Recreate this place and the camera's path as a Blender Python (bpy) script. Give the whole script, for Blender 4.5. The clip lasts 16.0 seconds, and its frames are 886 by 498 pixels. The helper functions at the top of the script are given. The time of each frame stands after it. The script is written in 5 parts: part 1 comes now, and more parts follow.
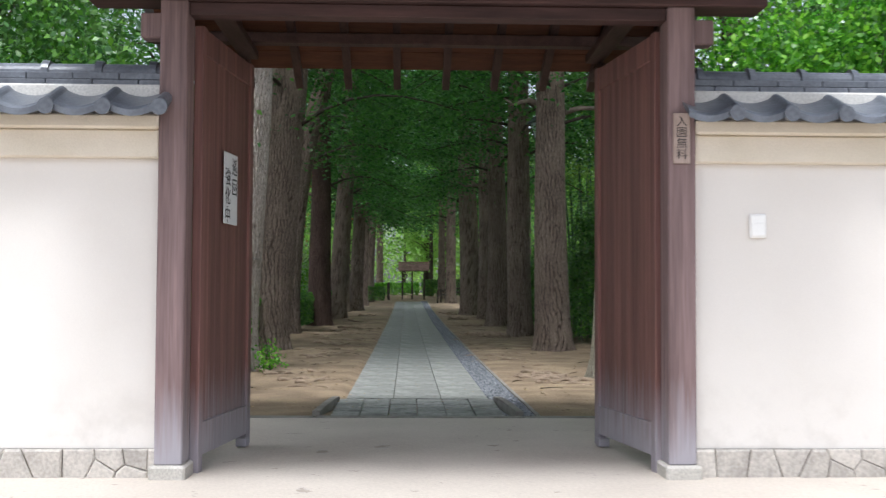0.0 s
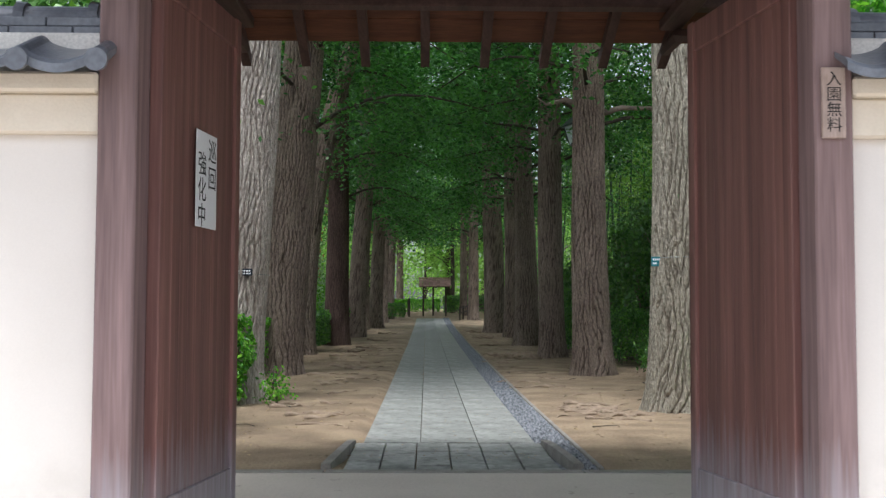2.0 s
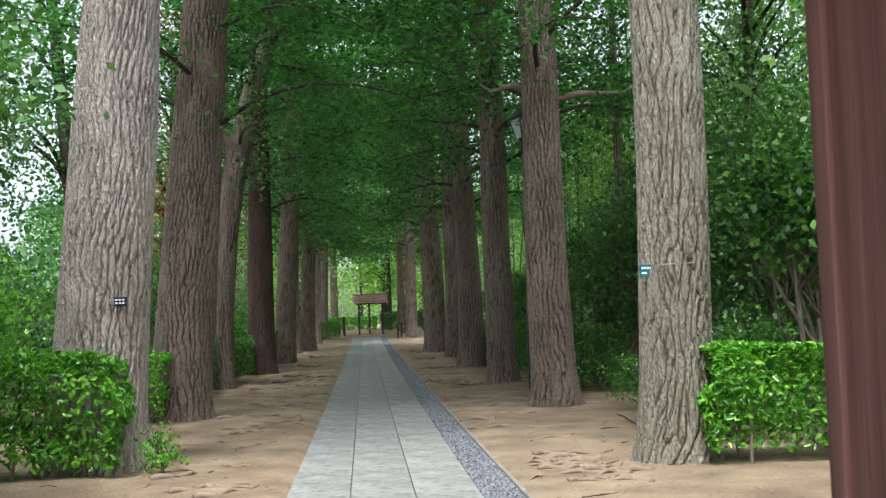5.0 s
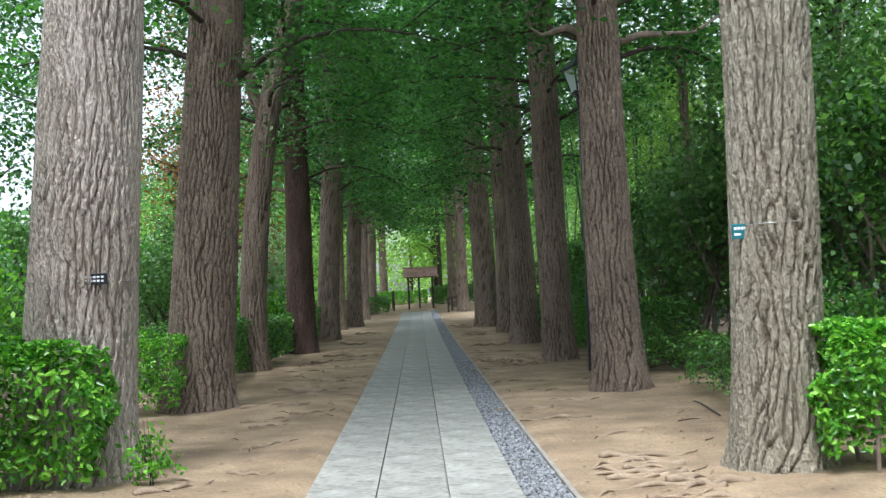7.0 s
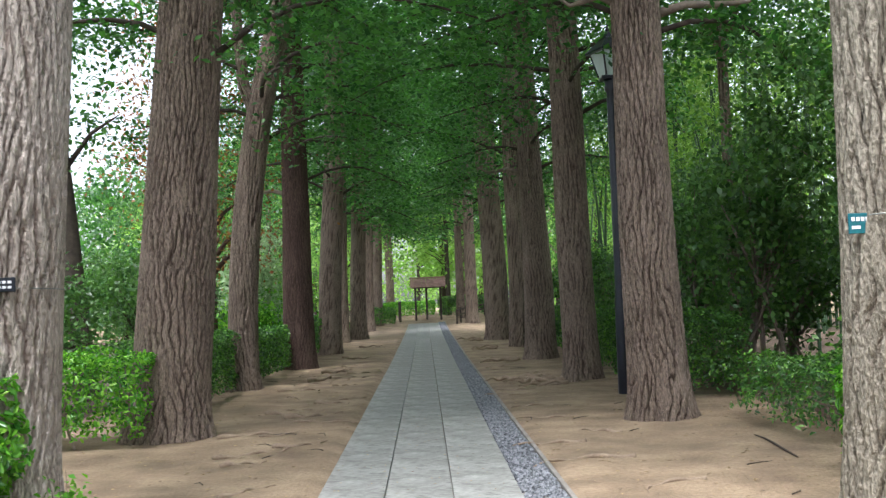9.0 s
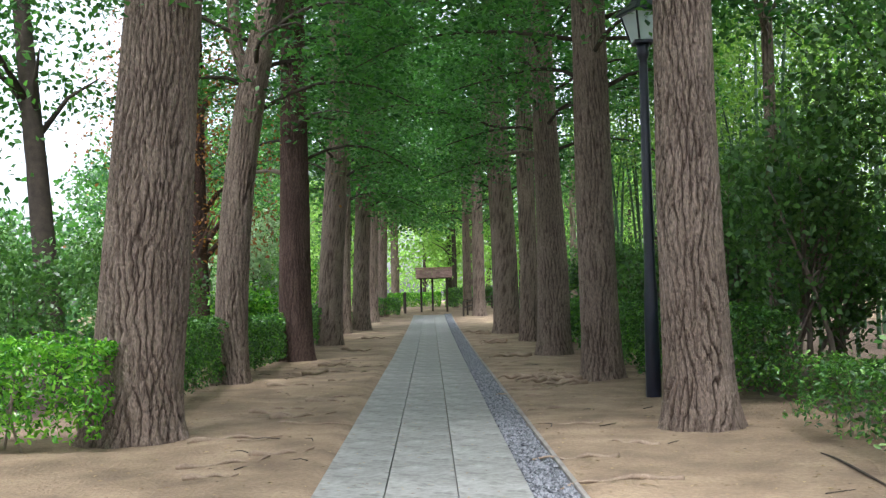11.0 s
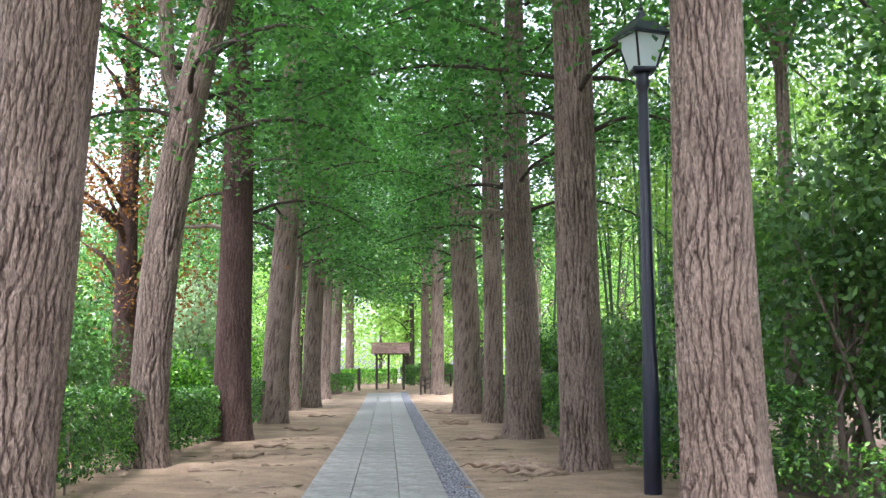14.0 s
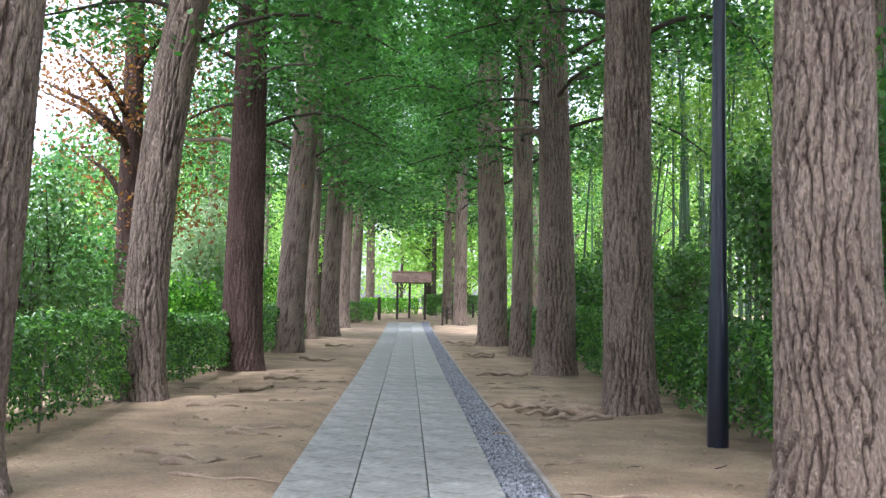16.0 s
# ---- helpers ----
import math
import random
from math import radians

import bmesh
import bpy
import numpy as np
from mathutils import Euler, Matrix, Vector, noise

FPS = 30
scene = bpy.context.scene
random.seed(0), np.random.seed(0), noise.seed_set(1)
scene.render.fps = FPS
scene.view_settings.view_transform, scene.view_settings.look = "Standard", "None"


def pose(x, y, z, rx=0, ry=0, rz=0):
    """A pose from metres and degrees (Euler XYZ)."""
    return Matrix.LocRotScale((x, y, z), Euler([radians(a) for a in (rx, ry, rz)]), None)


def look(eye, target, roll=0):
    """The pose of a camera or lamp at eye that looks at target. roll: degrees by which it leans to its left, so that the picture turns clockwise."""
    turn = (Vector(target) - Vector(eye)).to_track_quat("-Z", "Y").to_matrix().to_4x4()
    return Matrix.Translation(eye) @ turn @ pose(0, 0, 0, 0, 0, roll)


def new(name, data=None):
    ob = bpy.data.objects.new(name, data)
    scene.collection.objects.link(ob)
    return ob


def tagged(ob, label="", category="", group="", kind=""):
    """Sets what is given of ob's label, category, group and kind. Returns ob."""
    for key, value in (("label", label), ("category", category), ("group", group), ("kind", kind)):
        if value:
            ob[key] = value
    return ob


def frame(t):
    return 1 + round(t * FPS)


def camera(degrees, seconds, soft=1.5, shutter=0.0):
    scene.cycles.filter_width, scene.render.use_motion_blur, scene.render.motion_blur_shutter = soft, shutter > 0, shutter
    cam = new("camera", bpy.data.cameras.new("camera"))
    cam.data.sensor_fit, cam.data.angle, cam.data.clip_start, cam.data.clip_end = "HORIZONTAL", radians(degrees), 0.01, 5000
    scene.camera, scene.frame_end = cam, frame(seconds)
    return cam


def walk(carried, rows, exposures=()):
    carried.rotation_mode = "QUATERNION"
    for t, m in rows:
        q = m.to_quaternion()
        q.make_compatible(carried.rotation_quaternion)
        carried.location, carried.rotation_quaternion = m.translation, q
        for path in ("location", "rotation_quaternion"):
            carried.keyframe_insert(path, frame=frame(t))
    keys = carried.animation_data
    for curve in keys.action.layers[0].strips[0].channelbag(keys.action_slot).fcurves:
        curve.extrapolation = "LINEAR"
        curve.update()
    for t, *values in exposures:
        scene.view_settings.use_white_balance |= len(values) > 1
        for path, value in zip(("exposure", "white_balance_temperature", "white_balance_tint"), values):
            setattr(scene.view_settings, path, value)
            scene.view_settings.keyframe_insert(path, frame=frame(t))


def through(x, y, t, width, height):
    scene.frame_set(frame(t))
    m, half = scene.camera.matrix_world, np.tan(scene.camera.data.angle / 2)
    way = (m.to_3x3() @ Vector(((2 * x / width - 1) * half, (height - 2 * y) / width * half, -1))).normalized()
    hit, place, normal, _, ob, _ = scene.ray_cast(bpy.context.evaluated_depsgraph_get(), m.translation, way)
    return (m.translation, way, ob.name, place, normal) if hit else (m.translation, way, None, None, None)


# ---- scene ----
cam = camera(44.3, 16.0, soft=1.3, shutter=0.5)
METRES, EYE, TILT, LEAN, TURN = 16.9, 1.3, 0.0, 0.0, -1.9
ROWS = [
    (0.0, 0.0, 0.0, 0.0, -0.01, 2.34, -0.29),
    (0.5, -0.001, 0.0279, -0.0017, 1.27, 2.63, -0.51),
    (1.0, -0.0029, 0.0608, -0.0007, 1.09, 2.47, -0.41),
    (1.5, -0.0031, 0.0952, 0.0027, 0.99, 2.59, -0.3),
    (2.0, -0.0103, 0.1321, 0.004, 1.02, 3.15, -0.18),
    (2.5, -0.0122, 0.1657, 0.0036, -0.84, 4.1, 0.19),
    (3.0, -0.0111, 0.1989, 0.0063, -1.71, 4.47, 0.56),
    (5.5, -0.0089, 0.3596, 0.0148, -1.94, 3.69, 2.21),
    (6.0, -0.007, 0.3895, 0.0131, -0.09, 3.57, 2.39),
    (6.5, -0.0064, 0.4238, 0.0141, 0.02, 3.02, 2.6),
    (7.0, -0.0006, 0.4585, 0.0164, 0.56, 2.51, 2.58),
    (7.5, -0.0007, 0.4967, 0.0165, 1.26, 2.31, 2.23),
    (8.0, 0.0004, 0.5342, 0.0169, 1.52, 2.46, 2.3),
    (8.5, -0.0014, 0.569, 0.0165, 2.54, 2.74, 2.23),
    (9.0, -0.0049, 0.6004, 0.0175, 0.95, 3.09, 2.38),
    (11.5, -0.0104, 0.7417, 0.0141, 1.08, 2.66, 0.99),
    (12.0, -0.0122, 0.7684, 0.0165, -2.8, 3.39, 1.65),
    (12.5, -0.0114, 0.7975, 0.0187, -3.36, 5.36, 1.79),
    (13.0, -0.0153, 0.8249, 0.0169, -3.3, 6.81, 1.25),
    (13.5, -0.0152, 0.8513, 0.0123, -3.38, 7.0, 1.03),
    (14.0, -0.0129, 0.8798, 0.0089, -1.04, 6.82, 0.18),
    (14.5, -0.0135, 0.9117, 0.0088, -1.11, 5.02, -0.16),
    (15.0, -0.014, 0.9416, 0.0083, -1.24, 4.06, -0.28),
    (15.5, -0.0148, 0.9676, 0.0076, 0.05, 3.59, -0.97),
    (16.0, -0.019, 0.9955, 0.0081, 0.0, 3.19, -0.99),
]
EXPOSURES = ((0.0, 0.8, 5900, 9), (1.5, 0.88, 5900, 9), (2.5, 0.98, 5950, 10), (3.0, 1.05, 6050, 11), (5.5, 1.43, 5950, 7), (7.0, 1.55, 5850, 7), (9.0, 1.65, 6000, 12), (11.5, 1.92, 5950, 12),
             (12.5, 2.18, 5900, 16), (13.0, 2.34, 5900, 18), (13.5, 2.5, 5900, 19), (14.0, 2.66, 5900, 22), (14.5, 2.58, 5900, 20), (15.5, 2.46, 5800, 19), (16.0, 2.4, 5750, 19))
walk(cam, [(t, pose(0, 0, EYE, TILT, LEAN, TURN) @ pose(METRES * x, METRES * y, METRES * z, 90 + pitch, roll, yaw)) for t, x, y, z, yaw, pitch, roll in ROWS],
     EXPOSURES)

# ---- light ----
world = bpy.data.worlds.new("sky")
scene.world = world
world.use_nodes = True
wn = world.node_tree
sky = wn.nodes.new("ShaderNodeTexSky")
sky.sky_type = "NISHITA"
sky.sun_disc = False
sky.sun_elevation = radians(67)
sky.sun_rotation = radians(200)
sky.dust_density = 4.0
haze = wn.nodes.new("ShaderNodeHueSaturation")
haze.inputs["Saturation"].default_value = 0.3
wn.links.new(sky.outputs[0], haze.inputs["Color"])
wn.links.new(haze.outputs[0], wn.nodes["Background"].inputs[0])
wn.nodes["Background"].inputs[1].default_value = 0.15
sun = new("sun", bpy.data.lights.new("sun", "SUN"))
sun.data.energy = 1.5
sun.data.angle = radians(14)
sun.data.color = (1.0, 0.97, 0.92)
sun.matrix_world = look((0, 0, 30), (4.0, 12.2, 0))


# ---- materials ----
def material(name, colour, dark=None, rough=0.85, scale=6.0, stretch=(1, 1, 1), bump=0.3, fine=60.0, metal=0.0, spots=0.5, vary=0.0, bump_scale=None, spec=0.3, grain=0.5):
    """Principled material with two scales of variation and a fine relief."""
    m = bpy.data.materials.new(name)
    m.use_nodes = True
    nt = m.node_tree
    n, l = nt.nodes, nt.links
    p = n["Principled BSDF"]
    p.inputs["Roughness"].default_value = rough
    p.inputs["Metallic"].default_value = metal
    p.inputs["Specular IOR Level"].default_value = spec
    tc = n.new("ShaderNodeTexCoord")
    mp = n.new("ShaderNodeMapping")
    mp.inputs["Scale"].default_value = stretch
    l.new(tc.outputs["Object"], mp.inputs["Vector"])
    big = n.new("ShaderNodeTexNoise")
    big.inputs["Scale"].default_value = scale
    big.inputs["Detail"].default_value = 6
    l.new(mp.outputs[0], big.inputs["Vector"])
    small = n.new("ShaderNodeTexNoise")
    small.inputs["Scale"].default_value = fine
    small.inputs["Detail"].default_value = 3
    l.new(mp.outputs[0], small.inputs["Vector"])
    dark = dark or tuple(c * 0.6 for c in colour)
    ramp = n.new("ShaderNodeValToRGB")
    ramp.color_ramp.elements[0].position = 0.5 - spots / 2
    ramp.color_ramp.elements[1].position = 0.5 + spots / 2
    ramp.color_ramp.elements[0].color = (*dark, 1)
    ramp.color_ramp.elements[1].color = (*colour, 1)
    l.new(big.outputs["Fac"], ramp.inputs[0])
    mix = n.new("ShaderNodeMix")
    mix.data_type = "RGBA"
    mix.blend_type = "MULTIPLY"
    mix.inputs[0].default_value = grain
    r2 = n.new("ShaderNodeValToRGB")
    r2.color_ramp.elements[0].position, r2.color_ramp.elements[1].position = 0.3, 0.7
    r2.color_ramp.elements[0].color = (0.45, 0.45, 0.45, 1)
    l.new(small.outputs["Fac"], r2.inputs[0])
    l.new(ramp.outputs[0], mix.inputs[6])
    l.new(r2.outputs[0], mix.inputs[7])
    out = mix.outputs[2]
    if vary:
        info = n.new("ShaderNodeObjectInfo")
        mr = n.new("ShaderNodeMapRange")
        mr.inputs[3].default_value, mr.inputs[4].default_value = 1 - vary, 1 + vary
        l.new(info.outputs["Random"], mr.inputs[0])
        hsv = n.new("ShaderNodeHueSaturation")
        l.new(mr.outputs[0], hsv.inputs["Value"])
        l.new(out, hsv.inputs["Color"])
        out = hsv.outputs[0]
    l.new(out, p.inputs["Base Color"])
    if bump:
        b = n.new("ShaderNodeBump")
        b.inputs["Strength"].default_value = bump
        b.inputs["Distance"].default_value = bump_scale or 0.01
        add = n.new("ShaderNodeMath")
        l.new(big.outputs["Fac"], add.inputs[0])
        l.new(small.outputs["Fac"], add.inputs[1])
        l.new(add.outputs[0], b.inputs["Height"])
        l.new(b.outputs[0], p.inputs["Normal"])
    return m


def leaf_material(name, colour, second, through=0.35, rough=0.35, middle=None):
    """Leaves that differ from one another, let light through and shine a little."""
    m = bpy.data.materials.new(name)
    m.use_nodes = True
    nt = m.node_tree
    n, l = nt.nodes, nt.links
    p = n["Principled BSDF"]
    p.inputs["Roughness"].default_value = rough
    p.inputs["Specular IOR Level"].default_value = 0.5
    geo = n.new("ShaderNodeNewGeometry")
    ramp = n.new("ShaderNodeValToRGB")
    ramp.color_ramp.elements[0].color = (*colour, 1)
    ramp.color_ramp.elements[1].color = (*second, 1)
    if middle:
        ramp.color_ramp.elements.new(0.6).color = (*middle, 1)
    l.new(geo.outputs["Random Per Island"], ramp.inputs[0])
    l.new(ramp.outputs[0], p.inputs["Base Color"])
    tr = n.new("ShaderNodeBsdfTranslucent")
    warm = n.new("ShaderNodeMix")
    warm.data_type = "RGBA"
    warm.blend_type = "MULTIPLY"
    warm.inputs[0].default_value = 1.0
    warm.inputs[7].default_value = (1.35, 1.65, 0.8, 1)
    l.new(ramp.outputs[0], warm.inputs[6])
    l.new(warm.outputs[2], tr.inputs["Color"])
    mx = n.new("ShaderNodeMixShader")
    mx.inputs[0].default_value = through
    l.new(p.outputs[0], mx.inputs[1])
    l.new(tr.outputs[0], mx.inputs[2])
    l.new(mx.outputs[0], n["Material Output"].inputs["Surface"])
    return m


M_SOIL = material("sandy_soil", (0.365, 0.272, 0.178), (0.195, 0.138, 0.09), 0.95, 1.3, bump=0.9, fine=26, spots=0.36, bump_scale=0.03)
M_SLAB = material("grey_stone", (0.39, 0.388, 0.362), (0.20, 0.20, 0.184), 0.8, 1.7, bump=0.3, fine=15, spots=0.4, vary=0.05, bump_scale=0.004, grain=0.6)
M_GRAVEL = material("dark_gravel", (0.30, 0.31, 0.33), (0.07, 0.075, 0.085), 0.7, 26, bump=0.4, fine=60, spots=0.25)
M_KERB = material("kerb_stone", (0.33, 0.31, 0.28), (0.2, 0.18, 0.16), 0.85, 4, bump=0.3)
M_PLASTER = material("cream_plaster", (0.73, 0.69, 0.65), (0.66, 0.615, 0.565), 0.9, 1.3, bump=0.1, fine=130, spots=0.7, bump_scale=0.003, grain=0.06)


def stained(m, colour, scale, low, high, amount, top=None):
    """Dirty blotches with ragged outlines; top: the height that they reach."""
    nt = m.node_tree
    n, l = nt.nodes, nt.links
    p = n["Principled BSDF"]
    old = p.inputs["Base Color"].links[0].from_socket
    tc = n.new("ShaderNodeTexCoord")
    ns = n.new("ShaderNodeTexNoise")
    ns.inputs["Scale"].default_value, ns.inputs["Detail"].default_value, ns.inputs["Roughness"].default_value = scale, 5, 0.62
    l.new(tc.outputs["Object"], ns.inputs["Vector"])
    mr = n.new("ShaderNodeMapRange")
    mr.inputs[1].default_value, mr.inputs[2].default_value = low, high
    mr.inputs[4].default_value = amount
    l.new(ns.outputs["Fac"], mr.inputs[0])
    out = mr.outputs[0]
    if top:
        sp = n.new("ShaderNodeSeparateXYZ")
        l.new(tc.outputs["Object"], sp.inputs[0])
        fall = n.new("ShaderNodeMapRange")
        fall.inputs[1].default_value, fall.inputs[2].default_value, fall.inputs[3].default_value, fall.inputs[4].default_value = 0.15, top, 1.0, 0.0
        l.new(sp.outputs["Z"], fall.inputs[0])
        mu = n.new("ShaderNodeMath")
        mu.operation = "MULTIPLY"
        l.new(out, mu.inputs[0])
        l.new(fall.outputs[0], mu.inputs[1])
        out = mu.outputs[0]
    mx = n.new("ShaderNodeMix")
    mx.data_type = "RGBA"
    mx.inputs[7].default_value = (*colour, 1)
    l.new(out, mx.inputs[0])
    l.new(old, mx.inputs[6])
    l.new(mx.outputs[2], p.inputs["Base Color"])
    return m


stained(M_PLASTER, (0.33, 0.29, 0.25), 2.4, 0.48, 0.7, 0.42, 0.75)
stained(M_SLAB, (0.10, 0.10, 0.092), 4.5, 0.53, 0.63, 0.6)
stained(M_SOIL, (0.13, 0.09, 0.062), 0.7, 0.55, 0.68, 0.5)


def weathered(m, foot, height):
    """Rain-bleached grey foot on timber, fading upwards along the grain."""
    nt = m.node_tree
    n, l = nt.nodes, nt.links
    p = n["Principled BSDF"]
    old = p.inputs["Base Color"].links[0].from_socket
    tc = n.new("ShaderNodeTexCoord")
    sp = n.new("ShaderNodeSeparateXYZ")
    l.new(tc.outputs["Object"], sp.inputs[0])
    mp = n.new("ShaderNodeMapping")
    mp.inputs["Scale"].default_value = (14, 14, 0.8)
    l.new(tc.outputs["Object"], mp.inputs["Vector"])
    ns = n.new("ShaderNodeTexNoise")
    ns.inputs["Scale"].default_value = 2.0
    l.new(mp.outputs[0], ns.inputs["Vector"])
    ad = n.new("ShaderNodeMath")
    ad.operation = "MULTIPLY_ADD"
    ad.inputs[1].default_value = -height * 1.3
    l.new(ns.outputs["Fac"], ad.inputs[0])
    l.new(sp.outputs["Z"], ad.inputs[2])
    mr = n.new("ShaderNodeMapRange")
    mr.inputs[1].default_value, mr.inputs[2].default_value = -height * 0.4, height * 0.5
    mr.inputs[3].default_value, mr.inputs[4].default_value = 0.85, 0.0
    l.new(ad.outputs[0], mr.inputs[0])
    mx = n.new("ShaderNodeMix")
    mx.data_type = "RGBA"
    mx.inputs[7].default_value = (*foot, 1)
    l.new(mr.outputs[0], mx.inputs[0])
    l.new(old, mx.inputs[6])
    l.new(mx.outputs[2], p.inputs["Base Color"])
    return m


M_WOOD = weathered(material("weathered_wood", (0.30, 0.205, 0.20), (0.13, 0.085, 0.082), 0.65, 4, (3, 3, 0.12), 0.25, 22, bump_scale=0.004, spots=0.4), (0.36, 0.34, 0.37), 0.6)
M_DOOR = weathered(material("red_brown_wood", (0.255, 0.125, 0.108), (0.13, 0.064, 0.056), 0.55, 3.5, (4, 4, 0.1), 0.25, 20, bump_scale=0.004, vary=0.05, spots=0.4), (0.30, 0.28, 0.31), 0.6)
# head and roof timbers: gate wood with the eaves' shade put into the colour
M_HEAD = material("shaded_red_beam", (0.085, 0.043, 0.039), (0.042, 0.022, 0.02), 0.65, 4, (0.3, 3, 3), 0.25, 22, bump_scale=0.004, spots=0.4)
M_BEAM = material("shaded_roof_timber", (0.10, 0.055, 0.046), (0.05, 0.027, 0.023), 0.7, 5, (2, 0.3, 2), 0.25, 26)
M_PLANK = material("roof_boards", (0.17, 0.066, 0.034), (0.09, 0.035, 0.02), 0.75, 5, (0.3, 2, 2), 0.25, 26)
M_TILE = material("grey_roof_tile", (0.17, 0.185, 0.215), (0.09, 0.097, 0.115), 0.3, 5, bump=0.15, fine=40, vary=0.15, spec=0.5)
M_STONE = material("base_stone", (0.62, 0.57, 0.51), (0.45, 0.41, 0.37), 0.85, 5, bump=0.4, fine=40, vary=0.18)
M_PLINTH = material("post_stone", (0.62, 0.58, 0.53), (0.48, 0.45, 0.4), 0.8, 4, bump=0.3)


def bark_material(name, crest, crack, stain):
    """Bark: weathered crests, dark unweathered cracks with furrow shade put into their colour, lichen-like stains and a
    fibrous grain.
    """
    m = material(name, crest, stain, 0.95, 2.2, (1, 1, 0.35), 1.0, 52, bump_scale=0.05, spots=0.35, grain=1.0)
    nt = m.node_tree
    n, l = nt.nodes, nt.links
    p = n["Principled BSDF"]
    old = p.inputs["Base Color"].links[0].from_socket
    # depth in the furrow darkens the colour: raw inner bark plus painted shade
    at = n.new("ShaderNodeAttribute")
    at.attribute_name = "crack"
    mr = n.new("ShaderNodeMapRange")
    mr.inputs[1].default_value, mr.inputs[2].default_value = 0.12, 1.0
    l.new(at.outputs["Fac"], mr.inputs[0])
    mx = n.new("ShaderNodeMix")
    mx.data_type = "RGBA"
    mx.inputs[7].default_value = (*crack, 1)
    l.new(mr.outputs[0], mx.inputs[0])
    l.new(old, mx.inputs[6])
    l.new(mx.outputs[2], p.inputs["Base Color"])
    return m


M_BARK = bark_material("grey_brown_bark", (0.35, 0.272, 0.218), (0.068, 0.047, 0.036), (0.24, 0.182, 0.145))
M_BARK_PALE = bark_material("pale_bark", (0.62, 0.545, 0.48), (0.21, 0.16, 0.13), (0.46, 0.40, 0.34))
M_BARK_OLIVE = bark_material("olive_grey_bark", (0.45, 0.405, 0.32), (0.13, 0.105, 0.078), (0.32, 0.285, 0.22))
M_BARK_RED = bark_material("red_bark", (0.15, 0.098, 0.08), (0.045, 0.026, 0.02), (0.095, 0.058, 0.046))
M_METAL = material("black_painted_metal", (0.018, 0.022, 0.04), (0.011, 0.013, 0.024), 0.28, 4, bump=0.05, spec=0.5)
M_GINKGO = leaf_material("canopy_leaves", (0.016, 0.07, 0.022), (0.095, 0.235, 0.055), 0.45)
M_HEDGE = leaf_material("hedge_leaves", (0.018, 0.07, 0.014), (0.17, 0.36, 0.045), 0.22, 0.28, (0.055, 0.16, 0.025))
M_SHRUB = leaf_material("shrub_leaves", (0.03, 0.088, 0.024), (0.115, 0.24, 0.05), 0.28, 0.4)
M_LIGHT = leaf_material("bright_shrub_leaves", (0.035, 0.14, 0.018), (0.27, 0.53, 0.06), 0.32, 0.2, (0.13, 0.34, 0.035))
M_BAMBOO_LEAF = leaf_material("bamboo_leaves", (0.07, 0.145, 0.028), (0.185, 0.295, 0.06), 0.5, 0.45)
M_RUST = leaf_material("rusty_leaves", (0.16, 0.055, 0.02), (0.28, 0.12, 0.035), 0.4, 0.5)
M_PALE = leaf_material("pale_grey_leaves", (0.20, 0.30, 0.17), (0.36, 0.46, 0.30), 0.3, 0.5)
M_CULM = material("bamboo_culm", (0.07, 0.13, 0.065), (0.035, 0.065, 0.035), 0.45, 3, (1, 1, 0.3), 0.1)
M_BRANCH = material("dark_branch", (0.09, 0.07, 0.055), (0.04, 0.032, 0.026), 0.9, 8, bump=0.4)
M_STEM = material("pale_stem", (0.30, 0.24, 0.19), (0.15, 0.12, 0.1), 0.9, 8, bump=0.4)
M_ROOT = material("worn_root", (0.38, 0.29, 0.21), (0.22, 0.16, 0.115), 0.9, 7, bump=0.5)
M_FLOOR = material("leaf_litter_floor", (0.20, 0.14, 0.105), (0.07, 0.05, 0.035), 0.95, 7, bump=0.8, fine=50, bump_scale=0.02)
M_COURT = material("trodden_forecourt", (0.60, 0.535, 0.465), (0.49, 0.43, 0.37), 0.95, 0.9, bump=0.35, fine=45, bump_scale=0.008, grain=0.25)
stained(M_COURT, (0.24, 0.20, 0.165), 3.4, 0.64, 0.67, 0.6)
M_WHITE = material("white_mortar", (0.78, 0.76, 0.72), (0.62, 0.6, 0.56), 0.9, 4, bump=0.2)
M_CREAM = material("cream_cornice", (0.70, 0.63, 0.53), (0.60, 0.53, 0.42), 0.9, 2.2, bump=0.2, fine=70, grain=0.1)
M_PAPER = material("white_paper", (0.78, 0.80, 0.82), (0.7, 0.72, 0.74), 0.6, 3, bump=0.03, grain=0.05)
M_INK = material("black_ink", (0.01, 0.01, 0.012), rough=0.6, bump=0)
M_PLATE = material("pale_wood_plate", (0.48, 0.38, 0.33), (0.36, 0.27, 0.23), 0.7, 6, (3, 3, 0.3), 0.2)
M_TEAL = material("teal_tag", (0.02, 0.16, 0.19), (0.015, 0.12, 0.15), 0.5, 6, bump=0)
M_DARKTAG = material("dark_tag", (0.02, 0.025, 0.035), rough=0.5, bump=0)
M_PLASTIC = material("white_plastic", (0.85, 0.84, 0.82), (0.8, 0.79, 0.77), 0.4, 4, bump=0.02, grain=0.03)
M_GLASS = material("frosted_lamp_glass", (0.62, 0.72, 0.72), (0.52, 0.62, 0.62), 0.25, 3, bump=0.02, spec=0.6, grain=0.05)
M_SHINGLE = material("red_brown_shingle", (0.36, 0.23, 0.19), (0.22, 0.13, 0.105), 0.8, 8, bump=0.3, vary=0.2)
